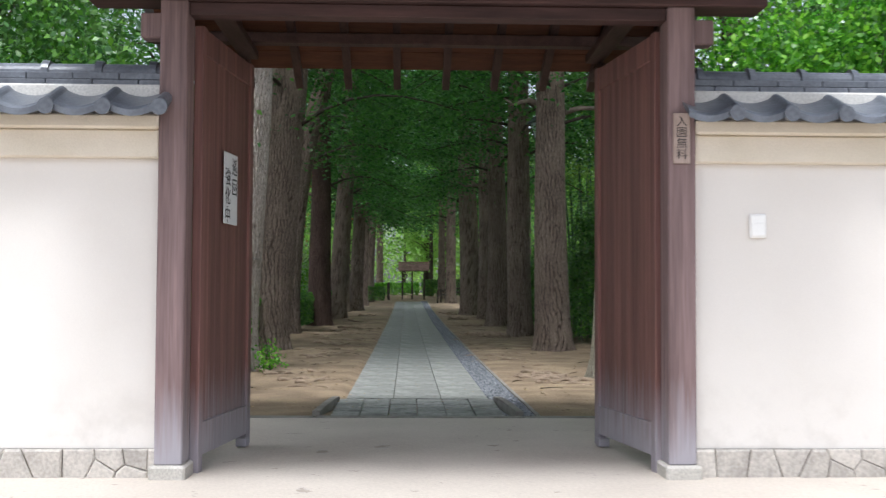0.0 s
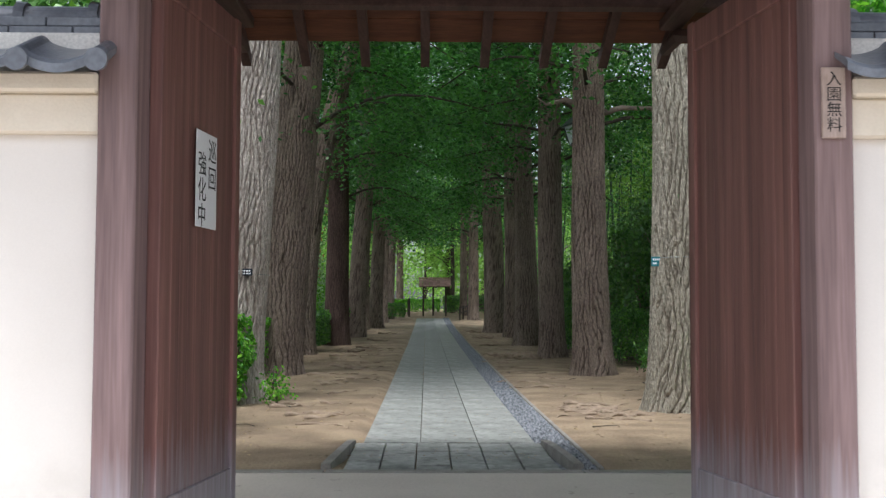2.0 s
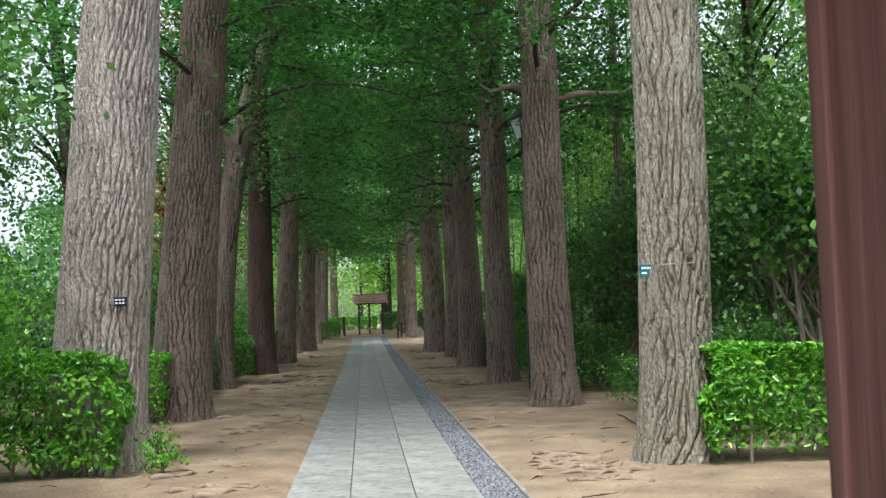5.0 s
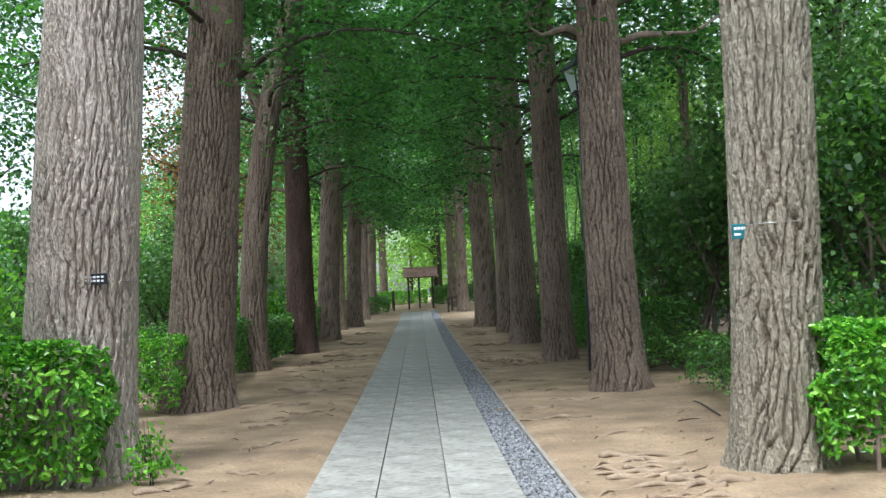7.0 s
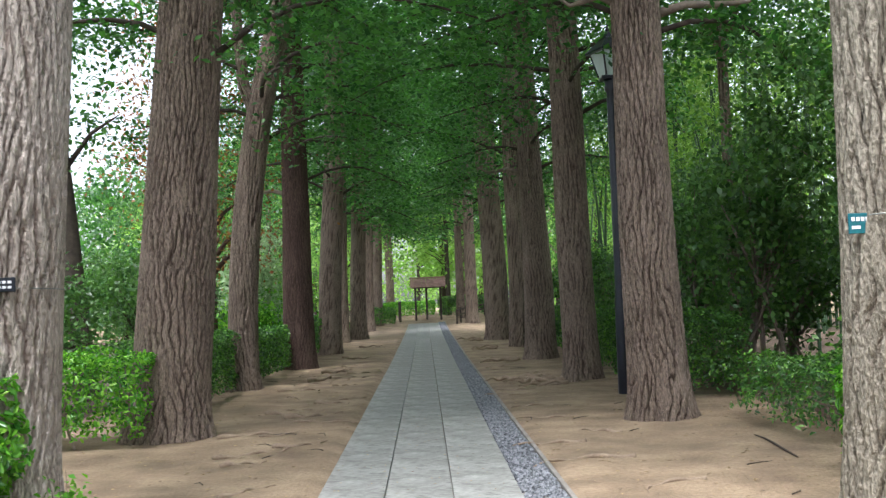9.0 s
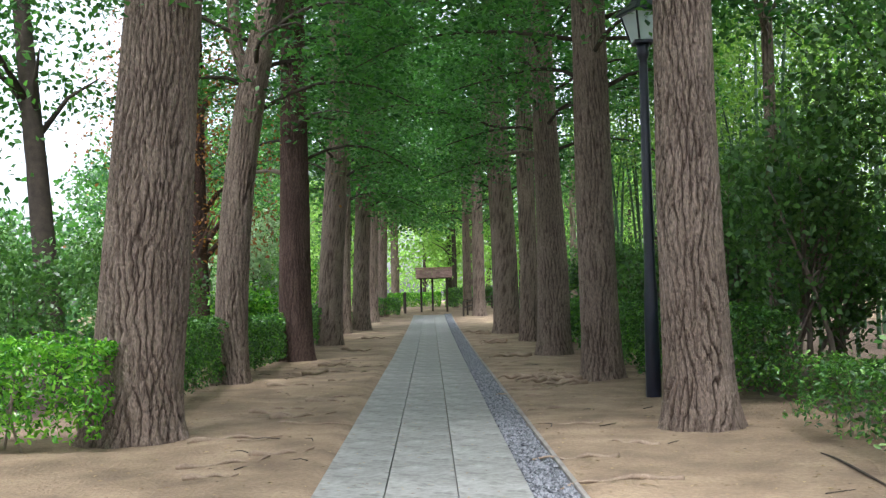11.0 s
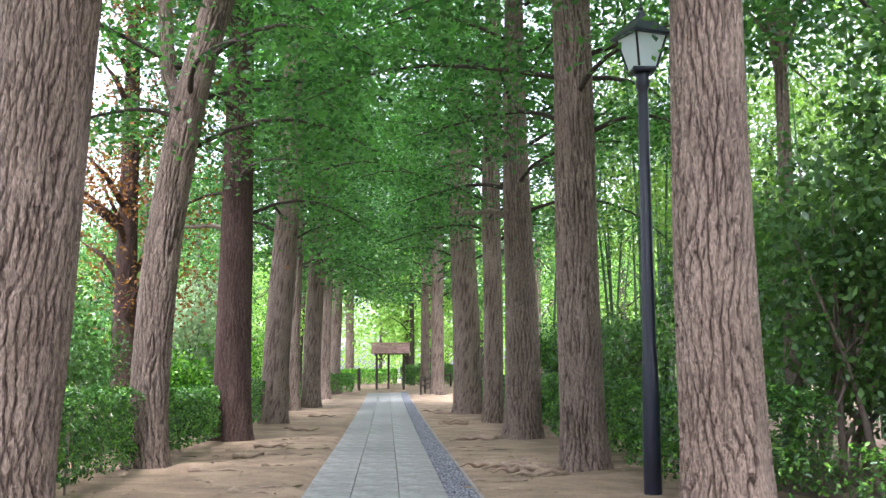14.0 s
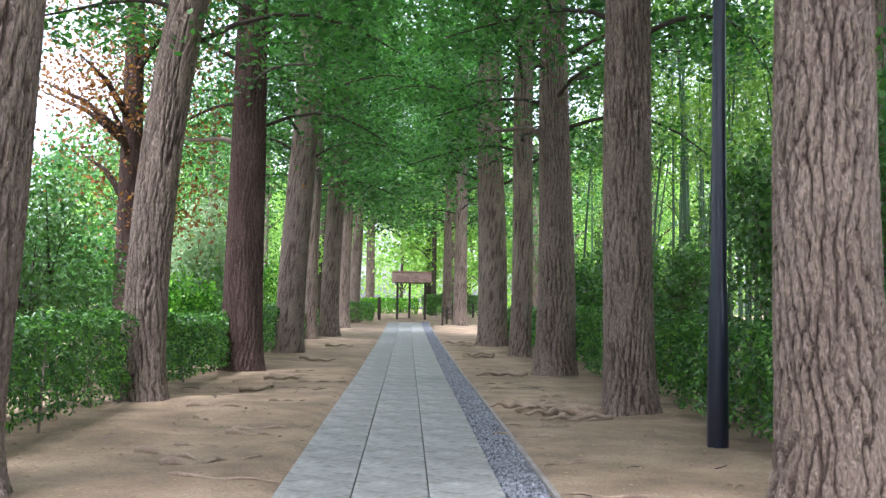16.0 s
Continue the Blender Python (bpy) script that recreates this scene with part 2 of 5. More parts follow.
M_LITTER = leaf_material("fallen_leaves", (0.09, 0.055, 0.03), (0.36, 0.25, 0.13), 0.1, 0.8)
M_WIRE = material("wire", (0.3, 0.32, 0.3), rough=0.5, metal=0.6, bump=0)
M_FAR = leaf_material("far_leaves", (0.13, 0.26, 0.05), (0.32, 0.48, 0.13), 0.5)


# ---- small builders ----
def mesh_object(name, verts, faces, mat, parent=None, label="", smooth=False):
    me = bpy.data.meshes.new(name)
    me.from_pydata(verts, [], faces)
    me.materials.append(mat)
    if smooth:
        me.polygons.foreach_set("use_smooth", [True] * len(me.polygons))
    me.update()
    ob = new(name, me)
    if parent:
        ob.parent = parent
    if label:
        ob["label"] = label
    return ob


def quads_object(name, v, mat, parent=None, label=""):
    """A mesh of loose quads from an array of shape (n, 4, 3)."""
    k = len(v)
    me = bpy.data.meshes.new(name)
    me.vertices.add(4 * k)
    me.vertices.foreach_set("co", v.reshape(-1).astype(np.float32))
    me.loops.add(4 * k)
    me.loops.foreach_set("vertex_index", np.arange(4 * k, dtype=np.int32))
    me.polygons.add(k)
    me.polygons.foreach_set("loop_start", np.arange(0, 4 * k, 4, dtype=np.int32))
    me.materials.append(mat)
    me.update(calc_edges=True)
    ob = new(name, me)
    if parent:
        ob.parent = parent
    if label:
        ob["label"] = label
    return ob


def empty(name, at=(0, 0, 0)):
    ob = new(name)
    ob.location = at
    ob.empty_display_size = 0.2
    return ob


def part(name, bm, mat, parent=None, label="", smooth=False):
    me = bpy.data.meshes.new(name)
    bm.to_mesh(me)
    bm.free()
    me.materials.append(mat)
    if smooth:
        for p in me.polygons:
            p.use_smooth = True
    ob = new(name, me)
    if parent:
        ob.parent = parent
    if label:
        ob["label"] = label
    return ob


def box(lo, hi, bevel=0.008, m=None, bm=None):
    """A bevelled block between two corners."""
    bm = bm or bmesh.new()
    lo, hi = Vector(lo), Vector(hi)
    r = bmesh.ops.create_cube(bm, size=1)
    vs = r["verts"]
    for v in vs:
        v.co = Vector([lo[i] + (v.co[i] + 0.5) * (hi[i] - lo[i]) for i in range(3)])
    if bevel:
        es = list({e for v in vs for e in v.link_edges})
        r = bmesh.ops.bevel(bm, geom=es, offset=bevel, segments=1, affect="EDGES")
        vs = list({v for f in r["faces"] for v in f.verts})
    if m is not None:
        bmesh.ops.transform(bm, matrix=m, verts=vs)
    return bm


def tube(points, radii, seg=10, cap=True):
    """Vertices and faces of a tube along points."""
    vs, fs = [], []
    pts = [Vector(p) for p in points]
    for i, p in enumerate(pts):
        d = (pts[min(i + 1, len(pts) - 1)] - pts[max(i - 1, 0)]).normalized()
        a = d.orthogonal().normalized() if abs(d.z) > 0.95 else d.cross(Vector((0, 0, 1))).normalized()
        if abs(d.z) > 0.95:
            a = Vector((1, 0, 0))
            a = (a - d * a.dot(d)).normalized()
        b = d.cross(a)
        for k in range(seg):
            t = 2 * math.pi * k / seg
            vs.append(p + (a * math.cos(t) + b * math.sin(t)) * radii[i])
    for i in range(len(pts) - 1):
        for k in range(seg):
            fs.append((i * seg + k, i * seg + (k + 1) % seg, (i + 1) * seg + (k + 1) % seg, (i + 1) * seg + k))
    if cap:
        fs.append(tuple(reversed(range(seg))))
        fs.append(tuple(range((len(pts) - 1) * seg, len(pts) * seg)))
    return [tuple(v) for v in vs], fs


def join(*tubes):
    vs, fs = [], []
    for v, f in tubes:
        o = len(vs)
        vs += v
        fs += [tuple(i + o for i in q) for q in f]
    return vs, fs


def grid_noise(u, v, seed, period=0):
    """Smooth value noise; with a period it closes round in u."""
    g = np.random.RandomState(seed).rand(64, 64)
    iu, iv = np.floor(u).astype(int), np.floor(v).astype(int)
    fu, fv = u - iu, v - iv
    fu, fv = fu * fu * (3 - 2 * fu), fv * fv * (3 - 2 * fv)
    w = (lambda a: np.mod(a, period)) if period else (lambda a: np.mod(a, 64))
    a, b = g[w(iu), iv % 64], g[w(iu + 1), iv % 64]
    c, d = g[w(iu), (iv + 1) % 64], g[w(iu + 1), (iv + 1) % 64]
    return (a * (1 - fu) + b * fu) * (1 - fv) + (c * (1 - fu) + d * fu) * fv


def leaves(centres, size, rng, flat=0.5, fold=0.25):
    """Diamond leaves at the centres, turned at random; flat 1 lies level, 0 any way."""
    k = len(centres)
    nrm = rng.normal(size=(k, 3))
    nrm /= np.linalg.norm(nrm, axis=1)[:, None]
    nrm = nrm * (1 - flat) + np.array([0, 0, 1.0]) * flat
    nrm /= np.linalg.norm(nrm, axis=1)[:, None] + 1e-9
    d = rng.normal(size=(k, 3))
    d -= nrm * np.sum(d * nrm, axis=1)[:, None]
    d /= np.linalg.norm(d, axis=1)[:, None] + 1e-9
    s = np.cross(nrm, d)
    L = (size * rng.uniform(0.65, 1.25, k))[:, None]
    c = np.asarray(centres)
    v = np.empty((k, 4, 3))
    v[:, 0] = c - d * L * 0.5
    v[:, 1] = c + s * L * 0.3 + nrm * L * fold * 0.4 + d * L * 0.05
    v[:, 2] = c + d * L * 0.5
    v[:, 3] = c - s * L * 0.3 + nrm * L * fold * 0.4 + d * L * 0.05
    return v


def oval_leaves(name, centres, size, rng, mat, parent, aim=None, label=""):
    """Pointed oval leaves, each folded along its midrib; aim: the way that each one's face tends to turn."""
    k = len(centres)
    nrm = rng.normal(size=(k, 3)) * 0.55 + np.array([0, 0, 0.45])
    if aim is not None:
        nrm += aim * 0.6
    nrm /= np.linalg.norm(nrm, axis=1)[:, None] + 1e-9
    d = rng.normal(size=(k, 3)) - np.array([0, 0, 0.5])
    d -= nrm * np.sum(d * nrm, axis=1)[:, None]
    d /= np.linalg.norm(d, axis=1)[:, None] + 1e-9
    s = np.cross(nrm, d)
    L = (size * rng.uniform(0.6, 1.2, k))[:, None]
    c = np.asarray(centres)
    v = np.empty((k, 6, 3))
    v[:, 0] = c - d * L * 0.5
    v[:, 1] = c - d * L * 0.2 + s * L * 0.21 + nrm * L * 0.07
    v[:, 2] = c + d * L * 0.2 + s * L * 0.19 + nrm * L * 0.05
    v[:, 3] = c + d * L * 0.5 - nrm * L * 0.1
    v[:, 4] = c + d * L * 0.2 - s * L * 0.19 + nrm * L * 0.05
    v[:, 5] = c - d * L * 0.2 - s * L * 0.21 + nrm * L * 0.07
    idx = (np.array([0, 1, 2, 3, 0, 3, 4, 5])[None] + 6 * np.arange(k)[:, None]).reshape(-1)
    me = bpy.data.meshes.new(name)
    me.vertices.add(6 * k)
    me.vertices.foreach_set("co", v.reshape(-1).astype(np.float32))
    me.loops.add(8 * k)
    me.loops.foreach_set("vertex_index", idx.astype(np.int32))
    me.polygons.add(2 * k)
    me.polygons.foreach_set("loop_start", np.arange(0, 8 * k, 4, dtype=np.int32))
    me.materials.append(mat)
    me.update(calc_edges=True)
    ob = new(name, me)
    ob.parent = parent
    if label:
        ob["label"] = label
    return ob


# ---- ground ----
RISE = ((-400, 0), (12, 0.0), (18, 0.0), (25, 0.03), (32, 0.09), (39, 0.13), (46, 0.22), (53, 0.31), (60, 0.42), (67, 0.56), (75, 0.78), (79, 0.95), (95, 1.15), (130, 1.25), (3000, 1.25))
RISE_Y, RISE_Z = [a for a, b in RISE], [b for a, b in RISE]
PATH_L, PATH_R, PATH_Y0, PATH_Y1 = -0.73, 1.01, 13.35, 74.5
GRAVEL_R = 1.38
SLAB_W = (PATH_R - PATH_L) / 3


def level(y):
    return float(np.interp(y, RISE_Y, RISE_Z))


def soil(X, Y):
    """Height of the bare soil: a gentle rise with trodden unevenness."""
    Z = np.interp(Y, RISE_Y, RISE_Z)
    b = (grid_noise(X * 0.7 + 40, Y * 0.7 + 20, 5) - 0.5) * 0.07 + (grid_noise(X * 2.3 + 40, Y * 2.3 + 20, 6) - 0.5) * 0.03 + (grid_noise(X * 5.5 + 60, Y * 5.5 + 30, 7) - 0.5) * 0.018
    s = np.clip((np.abs(X - 0.3) - 1.2) / 1.2, 0, 1) * np.clip((Y - 11.8) / 1.5, 0, 1) * np.clip((30 - np.abs(X)) / 10, 0, 1)
    return Z + b * s


def build_ground():
    xs = np.unique(np.concatenate([[-2500, -600, -150, -60, -30, -20, -16, -12], np.arange(-9, 9.01, 0.15), [12, 16, 20, 30, 60, 150, 600, 2500]]))
    ys = np.unique(np.concatenate([[-2500, -600, -100, -30, -10, 0, 4, 8], np.arange(11, 42, 0.15), np.arange(42, 100, 0.6), [120, 200, 600, 2500]]))
    X, Y = np.meshgrid(xs, ys)
    Z = soil(X, Y)
    Z[(X > PATH_L - 0.02) & (X < GRAVEL_R + 0.02) & (Y > 11.4) & (Y < PATH_Y1)] -= 0.05
    n = len(xs)
    vs = np.stack([X, Y, Z], -1).reshape(-1, 3).tolist()
    fs = [(j * n + i, j * n + i + 1, (j + 1) * n + i + 1, (j + 1) * n + i) for j in range(len(ys) - 1) for i in range(n - 1)]
    g = mesh_object("ground", vs, fs, M_SOIL, smooth=True)
    tagged(g, "bare trodden sandy brown soil under the trees", "ground", kind="structure")
    court = empty("pavement", (0, 0, 0))
    tagged(court, "pale trodden sandy forecourt in front of the gate", "forecourt", kind="structure")
    part("forecourt", box((-60, -60, -0.1), (60, 7.72, 0.006), 0), M_COURT, court)
    part("gateway_floor", box((-1.9, 7.72, -0.1), (2.25, 11.36, 0.006), 0), M_COURT, court)


build_ground()


def build_forest_floor():
    for name, x0, x1 in (("forest_floor_west", -16, -4.2), ("forest_floor_east", 4.6, 18)):
        xs, ys = np.arange(x0, x1 + 0.01, 0.25), np.arange(13, 95, 0.25)
        X, Y = np.meshgrid(xs, ys)
        edge = (grid_noise(Y * 0.8, Y * 0 + 3, 15) - 0.5) * 0.8
        X = np.where(np.abs(X) < 5, X + edge, X)
        Z = soil(X, Y) + 0.02 + grid_noise(X * 3 + 60, Y * 3, 16) * 0.03 - 0.05 * (np.abs(X) < 5.3)
        n = len(xs)
        fs = [(j * n + i, j * n + i + 1, (j + 1) * n + i + 1, (j + 1) * n + i) for j in range(len(ys) - 1) for i in range(n - 1)]
        o = mesh_object(name, np.stack([X, Y, Z], -1).reshape(-1, 3).tolist(), fs, M_FLOOR, smooth=True)
        tagged(o, "dark forest floor of brown leaf litter", "forest floor", kind="structure")


build_forest_floor()

# ---- gate ----
GY = 7.65
POST_L, POST_R = (-1.745, -1.55), (1.853, 2.05)
MID = 0.15


def writing(text, size, mat, parent, m, name="writing"):
    """Lettering in the built-in font, as a thin mesh."""
    cu = bpy.data.curves.new(name, "FONT")
    cu.body, cu.size, cu.align_x, cu.align_y, cu.extrude = text, size, "CENTER", "CENTER", 0.0006
    tmp = bpy.data.objects.new("tmp", cu)
    me = bpy.data.meshes.new_from_object(tmp)
    bpy.data.objects.remove(tmp)
    me.materials.clear()
    me.materials.append(mat)
    ob = new(name, me)
    ob.parent = parent
    ob.matrix_basis = m
    return ob


def roof_z(y):
    """Underside of the roof boards."""
    return 4.74 - 0.4 * abs(y - 9.3)


def build_gate():
    gate = empty("gate")
    tagged(gate, "weathered dark wooden roofed gate between plastered walls", "gate")

    def p(name, lo, hi, mat=M_WOOD, bevel=0.01, label="", m=None):
        return part(name, box(lo, hi, bevel, m), mat, gate, label)
    for a, b in (POST_L, POST_R):
        p("post", (a, GY, 0.1), (b, GY + 0.25, 3.36))
        p("plinth", (a - 0.03, GY - 0.05, -0.05), (b + 0.03, GY + 0.3, 0.1), M_PLINTH, 0.015, "pale stone plinth")
        mid = (a + b) / 2
        s = 1 if mid > MID else -1
        e = b if s > 0 else a
        p("beam_end", (min(e, e + s * 0.15), GY + 0.05, 3.1), (max(e, e + s * 0.15), GY + 0.2, 3.28))
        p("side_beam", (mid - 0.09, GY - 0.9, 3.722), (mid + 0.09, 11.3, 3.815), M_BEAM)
        q = MID + s * 2.45
        p("rear_post", (q - 0.11, 10.9, 0.08), (q + 0.11, 11.12, 3.82))
        p("rear_plinth", (q - 0.15, 10.86, -0.05), (q + 0.15, 11.16, 0.08), M_PLINTH, 0.015, "pale stone plinth")
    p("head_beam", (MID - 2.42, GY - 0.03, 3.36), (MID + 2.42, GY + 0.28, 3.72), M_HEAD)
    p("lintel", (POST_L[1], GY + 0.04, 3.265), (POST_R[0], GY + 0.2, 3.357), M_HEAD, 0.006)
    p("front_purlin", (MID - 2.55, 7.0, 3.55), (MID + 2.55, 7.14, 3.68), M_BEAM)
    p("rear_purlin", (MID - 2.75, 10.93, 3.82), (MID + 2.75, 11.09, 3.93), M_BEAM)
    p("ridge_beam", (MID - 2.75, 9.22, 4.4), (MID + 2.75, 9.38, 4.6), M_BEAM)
    # rafters, each a sloping timber with a cut end
    rb = {}
    for side, y_end in ((1, 12.0), (-1, 6.4)):
        bm = bmesh.new()
        n = 6
        rows = []
        for i in range(n + 1):
            y = 9.3 + (y_end - 9.3) * i / n
            z = roof_z(y)
            d = 0.135 - 0.03 * i / n
            rows.append([bm.verts.new((x, y, zz)) for x, zz in ((-0.04, z), (0.04, z), (0.04, z - d), (-0.04, z - d))])
        for i in range(n):
            for k in range(4):
                bm.faces.new((rows[i][k], rows[i][(k + 1) % 4], rows[i + 1][(k + 1) % 4], rows[i + 1][k]))
        bm.faces.new(rows[0])
        bm.faces.new(list(reversed(rows[-1])))
        bmesh.ops.recalc_face_normals(bm, faces=bm.faces)
        me = bpy.data.meshes.new("rafter")
        bm.to_mesh(me)
        bm.free()
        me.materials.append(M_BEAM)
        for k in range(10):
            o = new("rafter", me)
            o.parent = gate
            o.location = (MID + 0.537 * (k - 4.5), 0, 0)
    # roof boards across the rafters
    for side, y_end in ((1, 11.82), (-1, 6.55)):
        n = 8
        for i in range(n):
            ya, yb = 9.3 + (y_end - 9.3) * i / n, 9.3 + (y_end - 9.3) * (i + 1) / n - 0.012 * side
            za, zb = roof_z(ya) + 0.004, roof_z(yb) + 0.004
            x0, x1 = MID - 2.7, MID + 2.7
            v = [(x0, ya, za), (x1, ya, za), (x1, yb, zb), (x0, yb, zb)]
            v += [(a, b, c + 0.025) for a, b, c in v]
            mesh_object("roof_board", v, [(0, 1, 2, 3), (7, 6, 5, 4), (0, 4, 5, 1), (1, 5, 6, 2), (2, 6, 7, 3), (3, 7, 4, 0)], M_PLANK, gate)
    # covering of the roof
    for side, y_end in ((1, 11.8), (-1, 6.5)):
        v, f = [], []
        n = 56
        for i in range(n + 1):
            x = MID - 2.8 + 5.6 * i / n
            w = 0.03 * math.cos(2 * math.pi * i / 4)
            for y in (9.3, y_end):
                v.append((x, y, roof_z(y) + 0.12 + w))
                v.append((x, y, roof_z(y) + 0.035))
        for i in range(n):
            a = 4 * i
            f += [(a, a + 2, a + 6, a + 4), (a + 1, a + 5, a + 7, a + 3), (a + 2, a + 3, a + 7, a + 6), (a, a + 4, a + 5, a + 1)]
        f += [(0, 1, 3, 2), (4 * n, 4 * n + 2, 4 * n + 3, 4 * n + 1)]
        mesh_object("roof_covering", v, f, M_TILE, gate, "grey tiled roof slope")
    p("roof_ridge", (MID - 2.8, 9.15, 4.82), (MID + 2.8, 9.45, 5.05), M_TILE, 0.05, "grey ridge tiles")
    # timber brackets under the rear eaves
    for s in (-1, 1):
        x = MID + s * 1.86
        v, f = tube([(x, 10.2, 3.25), (x, 10.6, 3.5), (x, 11.2, 3.66), (x, 11.75, 3.66)], [0.05, 0.06, 0.06, 0.05], 6)
        mesh_object("bracket", v, f, M_BEAM, gate)
    return gate


gate = build_gate()


def build_door(hinge, free, name, label):
    """A gate leaf of boards in a frame, swung open on its hinge."""
    h, fr = Vector((*hinge, 0)), Vector((*free, 0))
    L = (fr - h).length
    ang = math.atan2(fr.y - h.y, fr.x - h.x)
    d = empty(name)
    d.matrix_basis = Matrix.Translation(h) @ Matrix.Rotation(ang, 4, "Z")
    tagged(d, label, "door", "gate leaves")
    T, z0, z1 = 0.035, 0.06, 3.24
    part("stile", box((0, -T, 0.0), (0.1, T, z1), 0.006), M_DOOR, d)
    part("stile", box((L - 0.1, -T, z0 - 0.03), (L, T, z1), 0.006), M_DOOR, d)
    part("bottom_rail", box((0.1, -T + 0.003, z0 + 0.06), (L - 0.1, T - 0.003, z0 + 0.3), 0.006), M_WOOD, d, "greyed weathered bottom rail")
    part("top_rail", box((0.1, -T + 0.003, z1 - 0.2), (L - 0.1, T - 0.003, z1 - 0.01), 0.006), M_DOOR, d)
    n = 9
    w = (L - 0.2) / n
    for i in range(n):
        part("board", box((0.1 + i * w + 0.0012, -0.014, z0 + 0.3), (0.1 + (i + 1) * w - 0.0012, 0.014, z1 - 0.2), 0.0015), M_DOOR, d)
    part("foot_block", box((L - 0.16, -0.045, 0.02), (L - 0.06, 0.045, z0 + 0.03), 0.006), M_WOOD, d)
    return d, L


door_l, LEN_L = build_door((-1.52, 7.905), (-1.35, 9.3), "door_1", "open red-brown plank gate leaf with greyed foot")
door_r, LEN_R = build_door((1.85, 7.905), (1.645, 9.3), "door_2", "open red-brown plank gate leaf with greyed foot")


def build_sign():
    s = empty("paper_sign")
    ang = math.atan2(9.3 - 7.905, -1.35 + 1.52)
    s.matrix_basis = Matrix.Translation((-1.4, 8.62, 2.116)) @ Matrix.Rotation(ang, 4, "Z")
    tagged(s, "white laminated paper notice with black brush lettering", "sign")
    part("sheet", box((-0.18, -0.006, -0.28), (0.19, -0.001, 0.28), 0.002), M_PAPER, s)
    face = Matrix.Rotation(math.pi / 2, 4, "X")
    for i, ch in enumerate("巡回"):
        writing(ch, 0.15, M_INK, s, Matrix.Translation((0.1, -0.0075, 0.17 - 0.16 * i)) @ face)
    for i, ch in enumerate("強化中"):
        writing(ch, 0.15, M_INK, s, Matrix.Translation((-0.08, -0.0075, 0.08 - 0.15 * i)) @ face)
    p = empty("name_plate", (1.945, GY, 2.41))
    tagged(p, "pale wooden plate with handwritten characters on the post", "plate")
    part("board", box((-0.06, -0.025, -0.18), (0.06, -0.002, 0.18), 0.004), M_PLATE, p)
    for i, ch in enumerate("入園無料"):
        writing(ch, 0.08, M_INK, p, Matrix.Translation((0, -0.0265, 0.115 - 0.078 * i)) @ face)
    b = empty("junction_box", (2.52, 7.75, 1.795))
    tagged(b, "small white plastic box on the plastered wall", "switch box")
    part("cover", box((-0.06, -0.035, -0.085), (0.06, -0.001, 0.085), 0.01), M_PLASTIC, b)
    part("flap", box((-0.05, -0.041, -0.07), (0.05, -0.035, 0.02), 0.004), M_PLASTIC, b)


build_sign()


# ---- walls with tiled coping ----
def fitted_cells(x0, x1, z0, z1, rng):
    """Many-sided cells that fill a strip, as fitted stones do."""
    seeds = []
    x = x0 - 0.1
    while x < x1 + 0.1:
        n = rng.choice((1, 2, 2))
        for k in range(n):
            seeds.append((x + rng.uniform(-0.05, 0.05), z0 + (z1 - z0) * (k + 0.5 + rng.uniform(-0.25, 0.25)) / n))
        x += rng.uniform(0.15, 0.22)
    cells = []
    for i, a in enumerate(seeds):
        poly = [(x0, z0), (x1, z0), (x1, z1), (x0, z1)]
        for j, b in enumerate(seeds):
            if i == j or abs(a[0] - b[0]) > 0.9:
                continue
            mx, mz, nx, nz = (a[0] + b[0]) / 2, (a[1] + b[1]) / 2, b[0] - a[0], b[1] - a[1]
            out = []
            for k in range(len(poly)):
                p, q = poly[k], poly[(k + 1) % len(poly)]
                dp, dq = (p[0] - mx) * nx + (p[1] - mz) * nz, (q[0] - mx) * nx + (q[1] - mz) * nz
                if dp <= 0:
                    out.append(p)
                if dp * dq < 0:
                    t = dp / (dp - dq)
                    out.append((p[0] + (q[0] - p[0]) * t, p[1] + (q[1] - p[1]) * t))
            poly = out
            if len(poly) < 3:
                break
        if len(poly) >= 3 and max(p[0] for p in poly) - min(p[0] for p in poly) > 0.03:
            cells.append(poly)
    return cells


